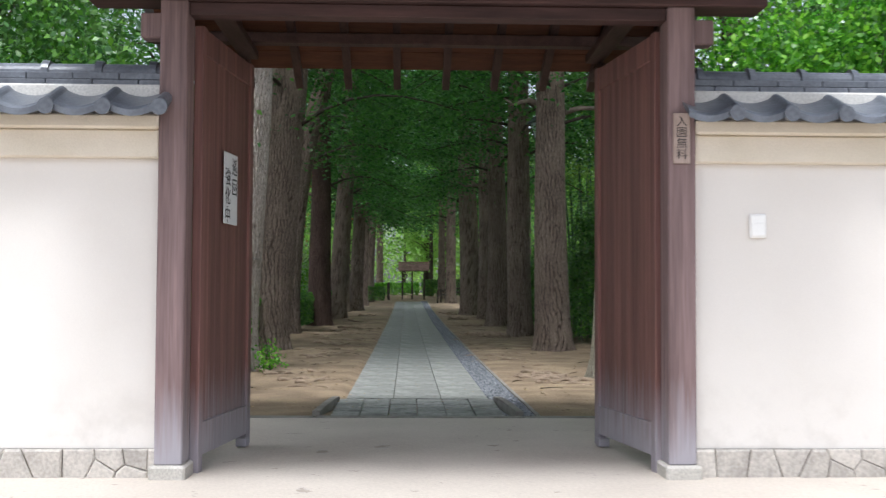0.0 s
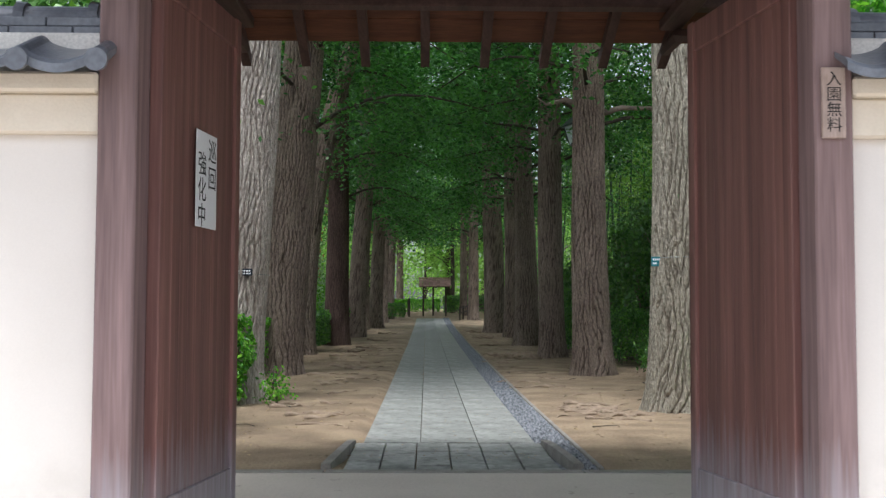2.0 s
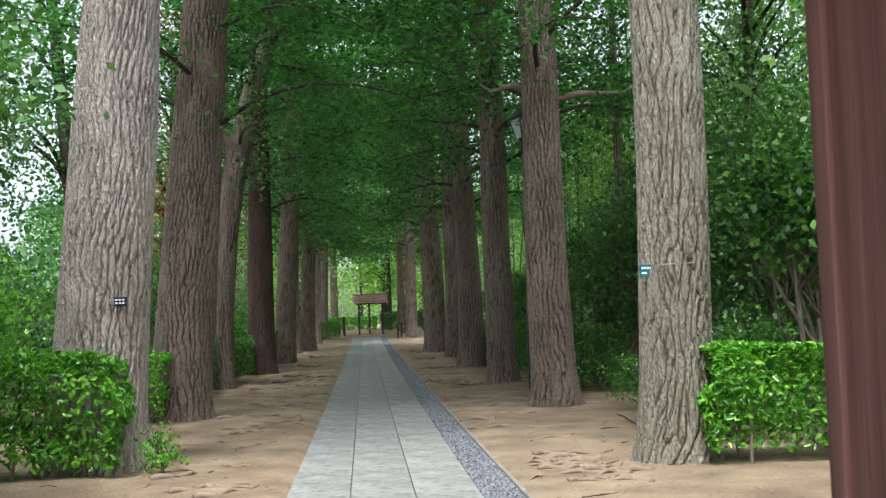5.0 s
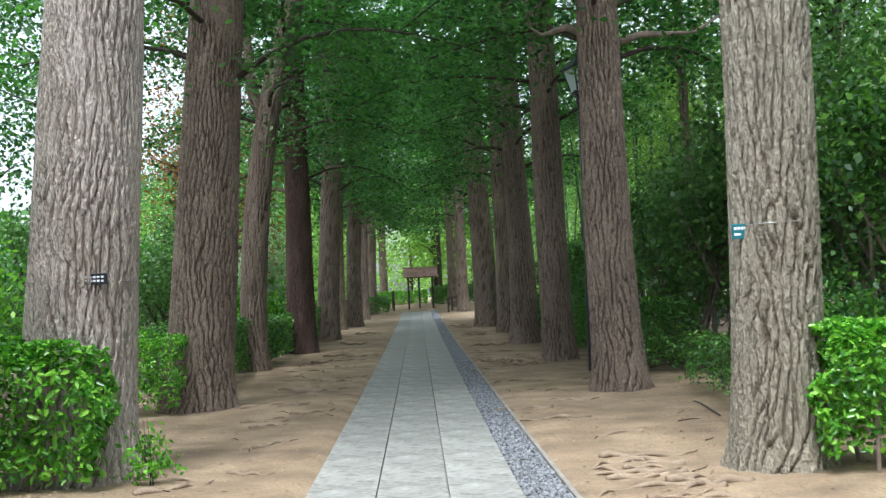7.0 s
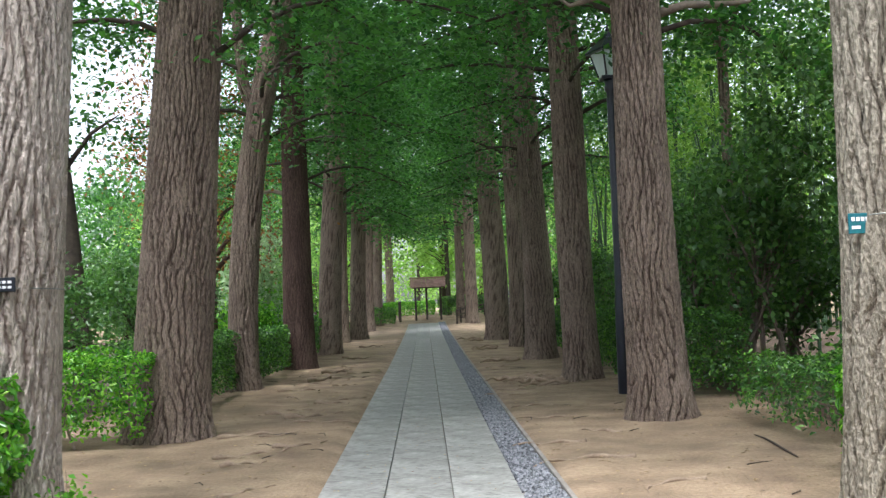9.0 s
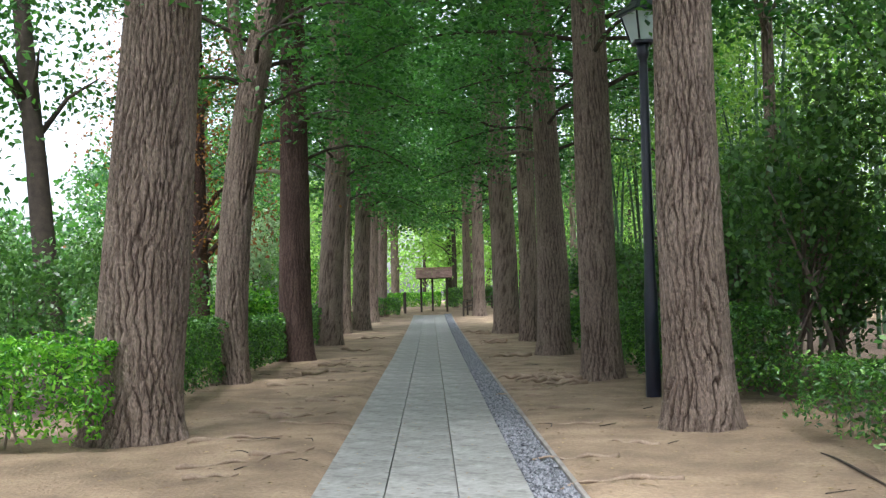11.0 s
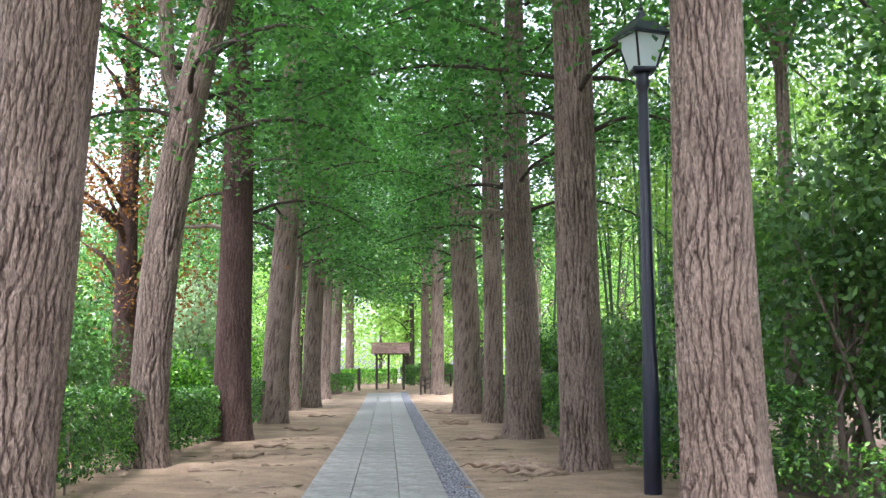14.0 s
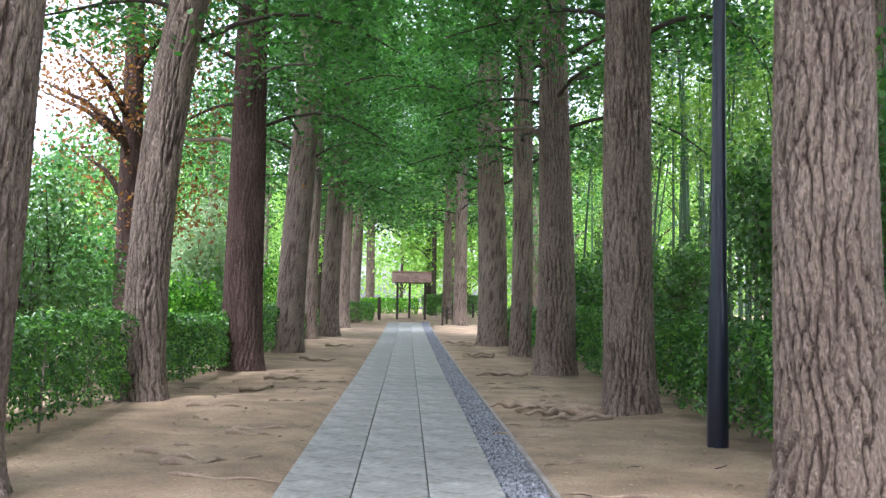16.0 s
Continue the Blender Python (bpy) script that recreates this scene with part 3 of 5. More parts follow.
def build_wall(x0, x1, name, end, seed):
    """Plastered wall on a stone base, with a stepped cornice and a tiled coping; end: the x where it meets the gate."""
    rng = random.Random(seed)
    wall = empty(name)
    tagged(wall, "cream plastered wall on a base of fitted stones", "wall", kind="structure")
    part("plaster", box((x0, 7.75, 0.1), (x1, 8.15, 2.3), 0), M_PLASTER, wall)
    part("core", box((x0, 7.73, -0.1), (x1, 8.17, 0.205), 0), M_KERB, wall)
    part("lower_cornice", box((x0, 7.69, 2.243), (x1, 8.21, 2.445), 0.012), M_CREAM, wall)
    part("upper_cornice", box((x0, 7.63, 2.445), (x1, 8.27, 2.545), 0.014), M_CREAM, wall)
    part("mortar_bed", box((x0, 7.8, 2.55), (x1, 8.1, 2.785), 0.015), M_WHITE, wall)
    # irregular fitted base stones
    s = 1 if end == x0 else -1
    for pts in fitted_cells(end if s > 0 else end - 3.6, end + 3.6 if s > 0 else end, -0.05, 0.205, rng):
        bm = bmesh.new()
        cx, cz = sum(q[0] for q in pts) / len(pts), sum(q[1] for q in pts) / len(pts)
        d = rng.uniform(0.012, 0.04)
        rings = []
        for k, y in ((0.97, 7.731), (0.965, 7.73 - d * 0.6), (0.86, 7.73 - d)):
            rings.append([bm.verts.new((cx + (px - cx) * k, y, cz + (pz - cz) * k)) for px, pz in pts])
        for p, q in zip(rings, rings[1:]):
            for k in range(len(pts)):
                bm.faces.new((p[k], p[(k + 1) % len(pts)], q[(k + 1) % len(pts)], q[k]))
        bm.faces.new(rings[-1])
        bmesh.ops.recalc_face_normals(bm, faces=bm.faces)
        part("stone", bm, M_STONE, wall)
    # coping tiles: one wavy pan tile with a round end cap, repeated
    pitch = 0.385
    n = 25

    def wave(u):
        if u < 0.76:
            return -0.04 * math.sin(math.pi * u / 0.76) ** 0.8
        return 0.032 * math.sin(math.pi * (u - 0.76) / 0.24) ** 0.8
    for side in (-1, 1):
        v, f = [], []
        ys = [(0.47, -0.03), (0.44, 0.0), (0.2, 0.12), (0.02, 0.2)]
        for k, (off, dz) in enumerate(ys):
            for i in range(n + 1):
                u = i / n
                v.append((u * pitch, 7.95 + side * off, 2.615 + dz * 0.85 + wave(u)))
            for i in range(n + 1):
                u = i / n
                v.append((u * pitch, 7.95 + side * off, 2.615 + dz * 0.85 + wave(u) - (0.045 if k < 2 else 0.02)))
        m = 2 * (n + 1)
        for k in range(len(ys) - 1):
            for i in range(n):
                a = k * m + i
                f.append((a, a + 1, a + m + 1, a + m))
                f.append((a + n + 1, a + n + 1 + m, a + n + 2 + m, a + n + 2))
        for i in range(n):
            f.append((i, i + n + 1, i + n + 2, i + 1))
        for e in (0, n):
            for k in range(len(ys) - 1):
                a = k * m + e
                f.append((a, a + m, a + m + n + 1, a + n + 1))
        bm = bmesh.new()
        bv = [bm.verts.new(q) for q in v]
        for q in f:
            bm.faces.new([bv[i] for i in q])
        # round cap on the roll
        c = Vector((0.88 * pitch, 7.95 + side * 0.475, 2.567))
        r = bmesh.ops.create_cone(bm, cap_ends=True, segments=16, radius1=0.05, radius2=0.057, depth=0.04, matrix=Matrix.Translation(c) @ Matrix.Rotation(math.pi / 2, 4, "X"))
        bmesh.ops.recalc_face_normals(bm, faces=bm.faces)
        me = bpy.data.meshes.new("coping_tile")
        bm.to_mesh(me)
        bm.free()
        me.materials.append(M_TILE)
        k = 0
        while k * pitch < x1 - x0 - 0.1:
            o = new("coping_tile", me)
            o.parent = wall
            o.location = ((x0 - 0.09 if end == x0 else x1 + 0.09 - pitch) + (k if end == x0 else -k) * pitch, 0, 0)
            k += 1
    # flat ridge tiles in two courses and a round ridge with collars
    for c, (z, hw) in enumerate(((2.772, 0.13), (2.824, 0.12))):
        x = 0.0 if c else -0.14
        L = 0.33
        me = None
        while x < x1 - x0:
            a = max(x, 0.0)
            b = min(x + L - 0.004, x1 - x0)
            if b - a > 0.03:
                xx = (x0 + a, x0 + b) if end == x0 else (x1 - b, x1 - a)
                part("ridge_tile", box((xx[0], 7.95 - hw, z), (xx[1], 7.95 + hw, z + 0.05), 0.005), M_TILE, wall)
            x += L
    bm = bmesh.new()
    bmesh.ops.create_cone(bm, cap_ends=True, segments=20, radius1=0.085, radius2=0.085, depth=x1 - x0, matrix=Matrix.Translation(((x0 + x1) / 2, 7.95, 2.872)) @ Matrix.Rotation(math.pi / 2, 4, "Y"))
    part("ridge_roll", bm, M_TILE, wall)
    k = 0
    while 0.1 + k * 0.385 < x1 - x0:
        bm = bmesh.new()
        q = end + s * (0.1 + k * 0.385)
        bmesh.ops.create_cone(bm, cap_ends=True, segments=20, radius1=0.108, radius2=0.1, depth=0.05, matrix=Matrix.Translation((q, 7.95, 2.876)) @ Matrix.Rotation(math.pi / 2, 4, "Y"))
        part("ridge_collar", bm, M_TILE, wall, smooth=False)
        k += 1
    return wall


build_wall(-12.0, POST_L[0], "wall_west", POST_L[0], 3)
build_wall(POST_R[1], 12.0, "wall_east", POST_R[1], 4)


# ---- trees ----
def bark_trunk(path, radius, seed, seg, rings, height, depth=0.035, flare=0.22, ridges=18, slant=1.5):
    """A furrowed trunk. path(z): centre; radius(z): mean radius; ridges run up it and interlace round long furrows."""
    th = np.linspace(0, 2 * np.pi, seg, endpoint=False)
    zz = -0.2 + (height + 0.2) * np.linspace(0, 1, rings) ** 1.45
    T, Z = np.meshgrid(th, zz)
    U = T / (2 * np.pi)
    wide = (grid_noise(U * 6, Z * 0.9 + 3, seed, 6) - 0.5) * 1.6
    warp = wide + (grid_noise(U * 19, Z * 3.0 + 9, seed + 1, 19) - 0.5) * 0.9 + (grid_noise(U * 43, Z * 8 + 9, seed + 4, 43) - 0.5) * 0.5
    warp2 = wide + (grid_noise(U * 17, Z * 3.3 + 25, seed + 2, 17) - 0.5) * 0.9 + (grid_noise(U * 41, Z * 8 + 33, seed + 6, 41) - 0.5) * 0.5
    crumb = grid_noise(U * 62, Z * 22 + 40, seed + 9, 62) - 0.5
    fade1 = np.clip(grid_noise(U * 15, Z * 2.6 + 50, seed + 11, 15) * 2.4 - 0.3, 0, 1)
    fade2 = np.clip(grid_noise(U * 14, Z * 2.6 + 15, seed + 12, 14) * 2.4 - 0.3, 0, 1)
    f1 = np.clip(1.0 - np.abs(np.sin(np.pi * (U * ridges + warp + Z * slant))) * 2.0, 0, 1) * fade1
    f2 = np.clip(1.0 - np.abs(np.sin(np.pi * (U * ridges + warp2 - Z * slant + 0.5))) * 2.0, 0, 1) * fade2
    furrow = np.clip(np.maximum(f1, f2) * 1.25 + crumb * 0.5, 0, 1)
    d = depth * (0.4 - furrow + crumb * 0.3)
    lobes = 0.5 + 0.5 * np.cos(T * 5 + seed) * np.cos(T * 3 + 2 * seed)
    R = np.vectorize(radius)(Z)
    R = R * (1 + flare * (0.6 + 0.8 * lobes) * np.exp(-np.clip(Z, 0, 9) / 0.3)) + d
    R = R * (1 + 0.035 * (grid_noise(U * 4, Z * 0.5, seed + 5, 4) - 0.5) * 2)
    C = np.array([path(z) for z in zz])
    V = np.stack([C[:, 0][:, None] + R * np.cos(T), C[:, 1][:, None] + R * np.sin(T), Z], -1).reshape(-1, 3)
    fs = [(j * seg + i, j * seg + (i + 1) % seg, (j + 1) * seg + (i + 1) % seg, (j + 1) * seg + i) for j in range(rings - 1) for i in range(seg)]
    return V.tolist(), fs, furrow.reshape(-1)


def bark_object(name, made, mat, parent):
    """The trunk's mesh, which carries how deep each point lies in the cracks of the bark."""
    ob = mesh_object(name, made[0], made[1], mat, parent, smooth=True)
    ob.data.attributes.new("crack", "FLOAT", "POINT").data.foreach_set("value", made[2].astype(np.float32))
    return ob


def spray_leaves(points, rng, per, spread, size, flat=0.55, thick=0.35):
    """Leaves in loose level sprays round the points."""
    c = np.repeat(np.asarray(points), per, axis=0)
    o = rng.normal(size=c.shape) * spread
    o[:, 2] *= thick
    o[:, 2] -= 0.35 * (o[:, 0] ** 2 + o[:, 1] ** 2)
    return leaves(c + o, size, rng, flat)


def avenue_tree(x, y, r, seed, taper=0.014, lean=0.0, curve=0.0, mat=M_BARK, near=False, limbs=28, low=5.0, per=0, label="tall straight tree with deeply furrowed grey-brown bark", fork=False, bare=()):
    rng = np.random.RandomState(seed)
    z0 = level(y)
    tree = empty("tree", (x, y, z0))
    tagged(tree, label, "tree", "avenue trees")
    H = 13.0
    far = y > 48
    per = per or (30 if far else 56)
    bend = rng.uniform(-0.04, 0.04, 2)

    def path(z):
        return (lean * z + curve * z * z + bend[0] * math.sin(z * 0.7), bend[1] * math.sin(z * 0.6 + 1))

    def radius(z):
        return max(0.05, r - taper * max(z, 0))
    seg, rings = ((250, 220) if y < 28 else (150, 140)) if near else (56, 70)
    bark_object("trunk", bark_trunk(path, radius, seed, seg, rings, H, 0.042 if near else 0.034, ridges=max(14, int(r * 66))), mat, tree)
    if fork:
        c = path(5.6)
        v, f, k = bark_trunk(lambda z: (c[0] - 0.05 - 0.22 * min(1, z / 0.6) - 0.07 * z, c[1]), lambda z: max(0.04, 0.125 - 0.012 * z), seed + 3, 60, 60, 6.5, 0.02, 0.5, 12)
        bark_object("second_stem", ([(p, q, w + 5.6) for p, q, w in v], f, k), mat, tree)
    pts = []
    for i in range(limbs):
        h = low + (15.5 - low) * ((i + rng.rand()) / limbs) ** 1.1
        az = i * 2.4 + rng.uniform(-0.5, 0.5)
        L = rng.uniform(2.4, 4.4) * (1.1 - 0.025 * h)
        c = path(h)
        up = rng.uniform(0.25, 0.65)
        b = []
        n = 7
        for k in range(n):
            t = k / (n - 1)
            rr = r * 0.6 + L * t
            b.append((c[0] + math.cos(az + 0.3 * t) * rr, c[1] + math.sin(az + 0.3 * t) * rr, h + L * (up * t - 0.45 * t * t) + 0.08 * math.sin(5 * t + i)))
        v, f = tube(b, [0.042 * (1 - 0.85 * k / (n - 1)) + 0.005 for k in range(n)], 6)
        mesh_object("branch", v, f, M_BRANCH, tree, smooth=True)
        for k in range(15):
            t = rng.uniform(0.2, 1.05)
            q = np.array(b[min(n - 1, int(t * (n - 1)))])
            q = q + rng.normal(size=3) * np.array([0.45, 0.45, 0.15])
            clear = abs(q[0] - path(q[2])[0]) < 1.0 and q[1] < 0.8 and q[2] < 9.5
            if not (clear and rng.rand() < 0.85):
                pts.append(q)
    for az, h, L in bare:
        c = path(h)
        b = [(c[0] + math.cos(az) * (r * 0.7 + L * t), c[1] + math.sin(az) * (r * 0.7 + L * t), h + 0.25 * L * t * t + 0.1 * math.sin(6 * t)) for t in (0, 0.25, 0.5, 0.75, 1)]
        v, f = tube(b, [0.07, 0.055, 0.045, 0.03, 0.015], 8)
        mesh_object("branch", v, f, M_STEM, tree, smooth=True)
    crown = [spray_leaves(pts, rng, per, 0.46, 0.21 if far else 0.135)]
    # high layer of large leaves, added to block sky light over the avenue
    top = []
    for k in range(18 if y < 20 else 80 if y < 41 else 34 if y < 60 else 56):
        a, q = rng.uniform(0, 6.28), 4.3 * math.sqrt(rng.rand())
        top.append((path(12)[0] + q * math.cos(a), path(12)[1] + q * math.sin(a), rng.uniform(11.0, 16.5)))
    crown.append(spray_leaves(top, rng, 26, 0.6, 0.34))
    quads_object("crown", np.concatenate(crown), M_GINKGO, tree, "drooping sprays of fresh green leaves below an added light-blocking layer")
    return tree


# x, y, radius at the foot, taper, lean and bend per metre of height
LEFT = ((-3.06, 18.2, 0.55, 0.025, 0.07, 0), (-3.2, 24.7, 0.515, 0.018, 0.08, 0), (-3.45, 32.3, 0.3, 0.008, -0.029, 0.0209), (-3.13, 39.4, 0.42, 0.0165, 0.004, 0), (-2.92, 46.2, 0.375, 0.006, 0.05, 0),
        (-3.08, 54.3, 0.26, 0.006, 0.01, 0), (-2.65, 57.6, 0.36, 0.008, 0.03, 0), (-2.62, 66, 0.27, 0.008, 0.02, 0), (-2.45, 73, 0.28, 0.008, 0.02, 0), (-2.2, 88, 0.3, 0.01, 0, 0))
RIGHT = ((3.31, 17.2, 0.375, 0.004, 0.022, 0), (3.34, 24.6, 0.39, 0.014, -0.02, 0), (3.33, 31.8, 0.345, 0.008, -0.014, 0), (3.29, 39.1, 0.405, 0.021, -0.012, 0), (3.27, 46, 0.275, 0.004, 0.008, 0),
         (3.06, 52.6, 0.485, 0.01, -0.022, 0), (2.88, 71, 0.33, 0.008, 0, 0), (2.5, 78.5, 0.26, 0.008, 0, 0), (3.1, 89, 0.38, 0.01, 0, 0))
PALE = "tall tree with pale grey-brown furrowed bark beside a clipped hedge"


def build_avenue():
    for i, (x, y, r, taper, lean, curve) in enumerate(LEFT):
        kw = dict(near=i < 4, taper=taper, lean=lean, curve=curve)
        if i == 0:
            kw.update(mat=M_BARK_PALE, label=PALE, low=8.0, limbs=12)
        if i == 2:
            kw.update(fork=True, label="leaning tree with forked grey-brown trunk")
        if i == 3:
            kw.update(mat=M_BARK_RED, label="tall tree with dark reddish flaking bark", bare=((2.6, 4.7, 1.8),))
        avenue_tree(x, y, r, 100 + i, **kw)
    for i, (x, y, r, taper, lean, curve) in enumerate(RIGHT):
        kw = dict(near=i < 4, taper=taper, lean=lean, curve=curve)
        if i == 0:
            kw.update(mat=M_BARK_OLIVE, label="tall tree with olive-grey furrowed bark beside a clipped hedge", low=8.0, limbs=12)
        if i == 1:
            kw.update(bare=((0.05, 5.4, 1.7), (2.9, 5.6, 0.8)))
        if i == 3:
            kw.update(bare=((2.9, 5.0, 1.2),))
        avenue_tree(x, y, r, 200 + i, **kw)


build_avenue()


def build_roots():
    """Surface roots, each a thing lying half in the soil."""
    rng = random.Random(8)

    def root(x, y, az, L, r0, wig=0.5):
        pts, rad = [], []
        a = az
        n = 12
        for k in range(n):
            z = float(soil(np.array(x), np.array(y)))
            pts.append((x, y, z + r0 * (((0.8 if y > 29 else 0.4) if r0 > 0.045 else 0.1) + 0.5 * math.sin(k * 1.3 + az))))
            rad.append(r0 * (1 - 0.8 * k / (n - 1)) * rng.uniform(0.8, 1.2))
            a += rng.uniform(-wig, wig)
            x += math.cos(a) * L / n
            y += math.sin(a) * L / n
        v, f = tube(pts, rad, 8)
        o = mesh_object("root", v, f, M_ROOT, smooth=True)
        tagged(o, "gnarled worn tree root lying in the soil", "root", "surface roots")
    for k in range(34):
        left = k % 2 == 0
        y = 15.5 + k * 0.75 + rng.uniform(-0.5, 0.5)
        root(rng.uniform(-2.7, -1.6) if left else rng.uniform(1.9, 2.9), y, (0.0 if left else 3.14) + rng.uniform(-0.5, 0.5), rng.uniform(0.5, 1.3), rng.uniform(0.02, 0.038), 0.35)
    for x, y, az, L, r0 in ((2.6, 17.6, 2.9, 1.2, 0.042), (2.5, 17.2, 3.3, 1.1, 0.04), (2.3, 16.9, 3.0, 0.9, 0.043), (2.2, 16.6, 0.4, 0.8, 0.04), (2.6, 16.3, 2.6, 0.8, 0.032), (1.9, 18.0, 0.2, 1.1, 0.04), (2.9, 16.6, -2.3, 0.9, 0.045),
                            (2.0, 17.3, 0.9, 0.7, 0.03), (1.75, 16.8, 0.3, 0.9, 0.03), (2.7, 15.8, 2.9, 0.9, 0.03), (1.9, 15.9, 0.5, 0.7, 0.028), (2.35, 17.9, 3.6, 0.9, 0.035),
                            (2.9, 31.6, 3.3, 1.1, 0.07), (2.8, 31.3, 3.0, 1.3, 0.06), (2.9, 30.9, 3.4, 1.2, 0.05), (2.5, 31.8, 2.7, 0.9, 0.08), (2.3, 31.3, 4.0, 0.7, 0.06), (2.2, 30.6, 0.7, 0.7, 0.05), (2.0, 31.9, 3.2, 0.7, 0.06),
                            (2.7, 39.0, 3.2, 1.3, 0.06), (2.6, 38.6, 2.9, 1.1, 0.06), (2.6, 46, 3.1, 1.2, 0.06), (2.5, 45.2, 2.9, 1.0, 0.05), (2.4, 53, 3.2, 1.2, 0.06), (2.4, 51.5, 2.9, 1.1, 0.06),
                            (-2.5, 17.9, 0.3, 1.1, 0.04), (-2.2, 17.0, 0.1, 1.0, 0.04), (-1.9, 16.3, 0.6, 0.9, 0.04), (-1.6, 15.9, 0.2, 0.8, 0.035), (-2.5, 24.3, 0.1, 1.2, 0.04), (-2.2, 22.5, 0.3, 1.1, 0.035), (-1.9, 26.5, 0.1, 1.1, 0.045), (-2.3, 27.3, -0.2, 1.2, 0.04), (-1.7, 28.8, 0.2, 0.9, 0.04),
                            (-2.7, 31.6, 0.1, 1.3, 0.045), (-2.4, 34.3, 0.3, 1.2, 0.05), (-2.3, 36.5, 0.0, 1.0, 0.05), (-2.3, 43, 0.2, 1.0, 0.05), (-2.2, 50, 0.0, 1.1, 0.05)):
        root(x, y, az, L, r0)


build_roots()


# ---- hedges and shrubs ----
def hedge(x0, x1, y0, y1, h, mat, seed, size=0.078, density=620, label="clipped evergreen hedge with small glossy leaves", lift=0.12, stems=6, rough=0.09):
    rng = np.random.RandomState(seed)
    cx, cy = (x0 + x1) / 2, (y0 + y1) / 2
    z0 = level(cy)
    hd = empty("hedge", (cx, cy, z0))
    tagged(hd, label, "hedge", "clipped hedges")
    lx, ly, lz = x1 - x0, y1 - y0, h - lift
    faces = ((lx * lz, 0), (lx * lz, 1), (ly * lz, 2), (ly * lz, 3), (lx * ly, 4))
    pts = []
    for area, k in faces:
        n = int(area * density)
        u, w = rng.rand(n), rng.rand(n)
        dep = np.abs(rng.normal(size=n)) * 0.09
        if k == 0:
            p = np.stack([u * lx, dep, w * lz], -1)
        elif k == 1:
            p = np.stack([u * lx, ly - dep, w * lz], -1)
        elif k == 2:
            p = np.stack([dep, u * ly, w * lz], -1)
        elif k == 3:
            p = np.stack([lx - dep, u * ly, w * lz], -1)
        else:
            p = np.stack([u * lx, w * ly, lz - dep], -1)
        pts.append(p)
    n = int(lx * ly * lz * (700 if mat is M_LIGHT else 620))
    pts.append(rng.rand(n, 3) * np.array([lx, ly, lz]))
    p = np.concatenate(pts) - np.array([lx / 2, ly / 2, 0])
    p[:, 2] += lift
    bulge = np.stack([grid_noise(p[:, 1] * 2.5 + 20, p[:, 2] * 2.5 + 20 + p[:, 0], seed + k) - 0.5 for k in range(3)], -1) * rough * 3.2
    edge = np.clip((p[:, 2] - lift) / 0.5, 0.15, 1)[:, None]
    keep = rng.rand(len(p)) < np.clip((p[:, 2] - lift + 0.12) / 0.4, 0.4, 1)
    hole = grid_noise(p[:, 0] * 6 + p[:, 1] * 4 + 90, p[:, 2] * 6 + p[:, 1] * 3 + 90, seed + 4)
    keep &= rng.rand(len(p)) < np.clip(hole * 2.4 + 0.05, 0.45, 1)
    p = (p + bulge * edge)[keep]
    if cy < 36:
        aim = p - np.array([0, 0, h * 0.45])
        aim /= np.array([lx, ly, lz]) / 2
        aim = np.sign(aim) * np.abs(aim) ** 5
        aim /= np.linalg.norm(aim, axis=1)[:, None] + 0.3
        oval_leaves("foliage", p, size, rng, mat, hd, aim)
    else:
        quads_object("foliage", leaves(p, size, rng, 0.15), mat, hd)
    for k in range(stems):
        a, b = rng.uniform(-lx / 2 + 0.1, lx / 2 - 0.1), rng.uniform(-ly / 2 + 0.1, ly / 2 - 0.1)
        v, f = tube([(a, b, -0.1), (a + rng.normal() * 0.06, b + rng.normal() * 0.06, h * 0.4), (a + rng.normal() * 0.15, b + rng.normal() * 0.15, h * 0.85)], [0.02, 0.016, 0.008], 6)
        mesh_object("stem", v, f, M_STEM, hd)
    return hd


hedge(-5.2, -2.62, 17.2, 18.1, 1.3, M_LIGHT, 31, 0.092, 950, label="clipped hedge with bright glossy leaves beside a tree")
hedge(-5.3, -3.3, 23.7, 24.7, 1.15, M_LIGHT, 32, 0.085, 560, label="clipped hedge with yellow-green leaves beside a tree")
hedge(-4.5, -3.5, 26.2, 32.0, 1.18, M_HEDGE, 33, stems=14)
hedge(-4.3, -3.3, 33.0, 39.0, 1.12, M_HEDGE, 34, stems=8)
hedge(-4.2, -3.2, 40.5, 46.0, 1.1, M_HEDGE, 35, 0.08, 300, stems=3)
hedge(-4.2, -3.2, 47.5, 60.0, 1.1, M_HEDGE, 36, 0.1, 200, stems=3)
hedge(-3.4, -1.5, 71.0, 74.0, 1.0, M_HEDGE, 37, 0.1, 260, stems=2)
hedge(3.52, 5.9, 16.45, 17.4, 1.12, M_LIGHT, 41, 0.092, 950, label="clipped hedge with bright glossy leaves beside a tree")
hedge(3.95, 4.9, 18.6, 20.1, 1.0, M_LIGHT, 42, 0.1, 420, label="loose low shrub with bright green leaves", rough=0.12)
hedge(4.15, 5.6, 21.3, 24.3, 0.85, M_HEDGE, 43, 0.07, 420, label="thin low hedge of small dull leaves", rough=0.12)
hedge(3.85, 5.2, 26.6, 31.6, 1.25, M_HEDGE, 44, stems=10)
hedge(3.85, 5.0, 32.8, 39.0, 1.25, M_HEDGE, 45, stems=6)
hedge(3.85, 5.0, 40.0, 60.0, 1.2, M_HEDGE, 46, 0.1, 200, stems=3)


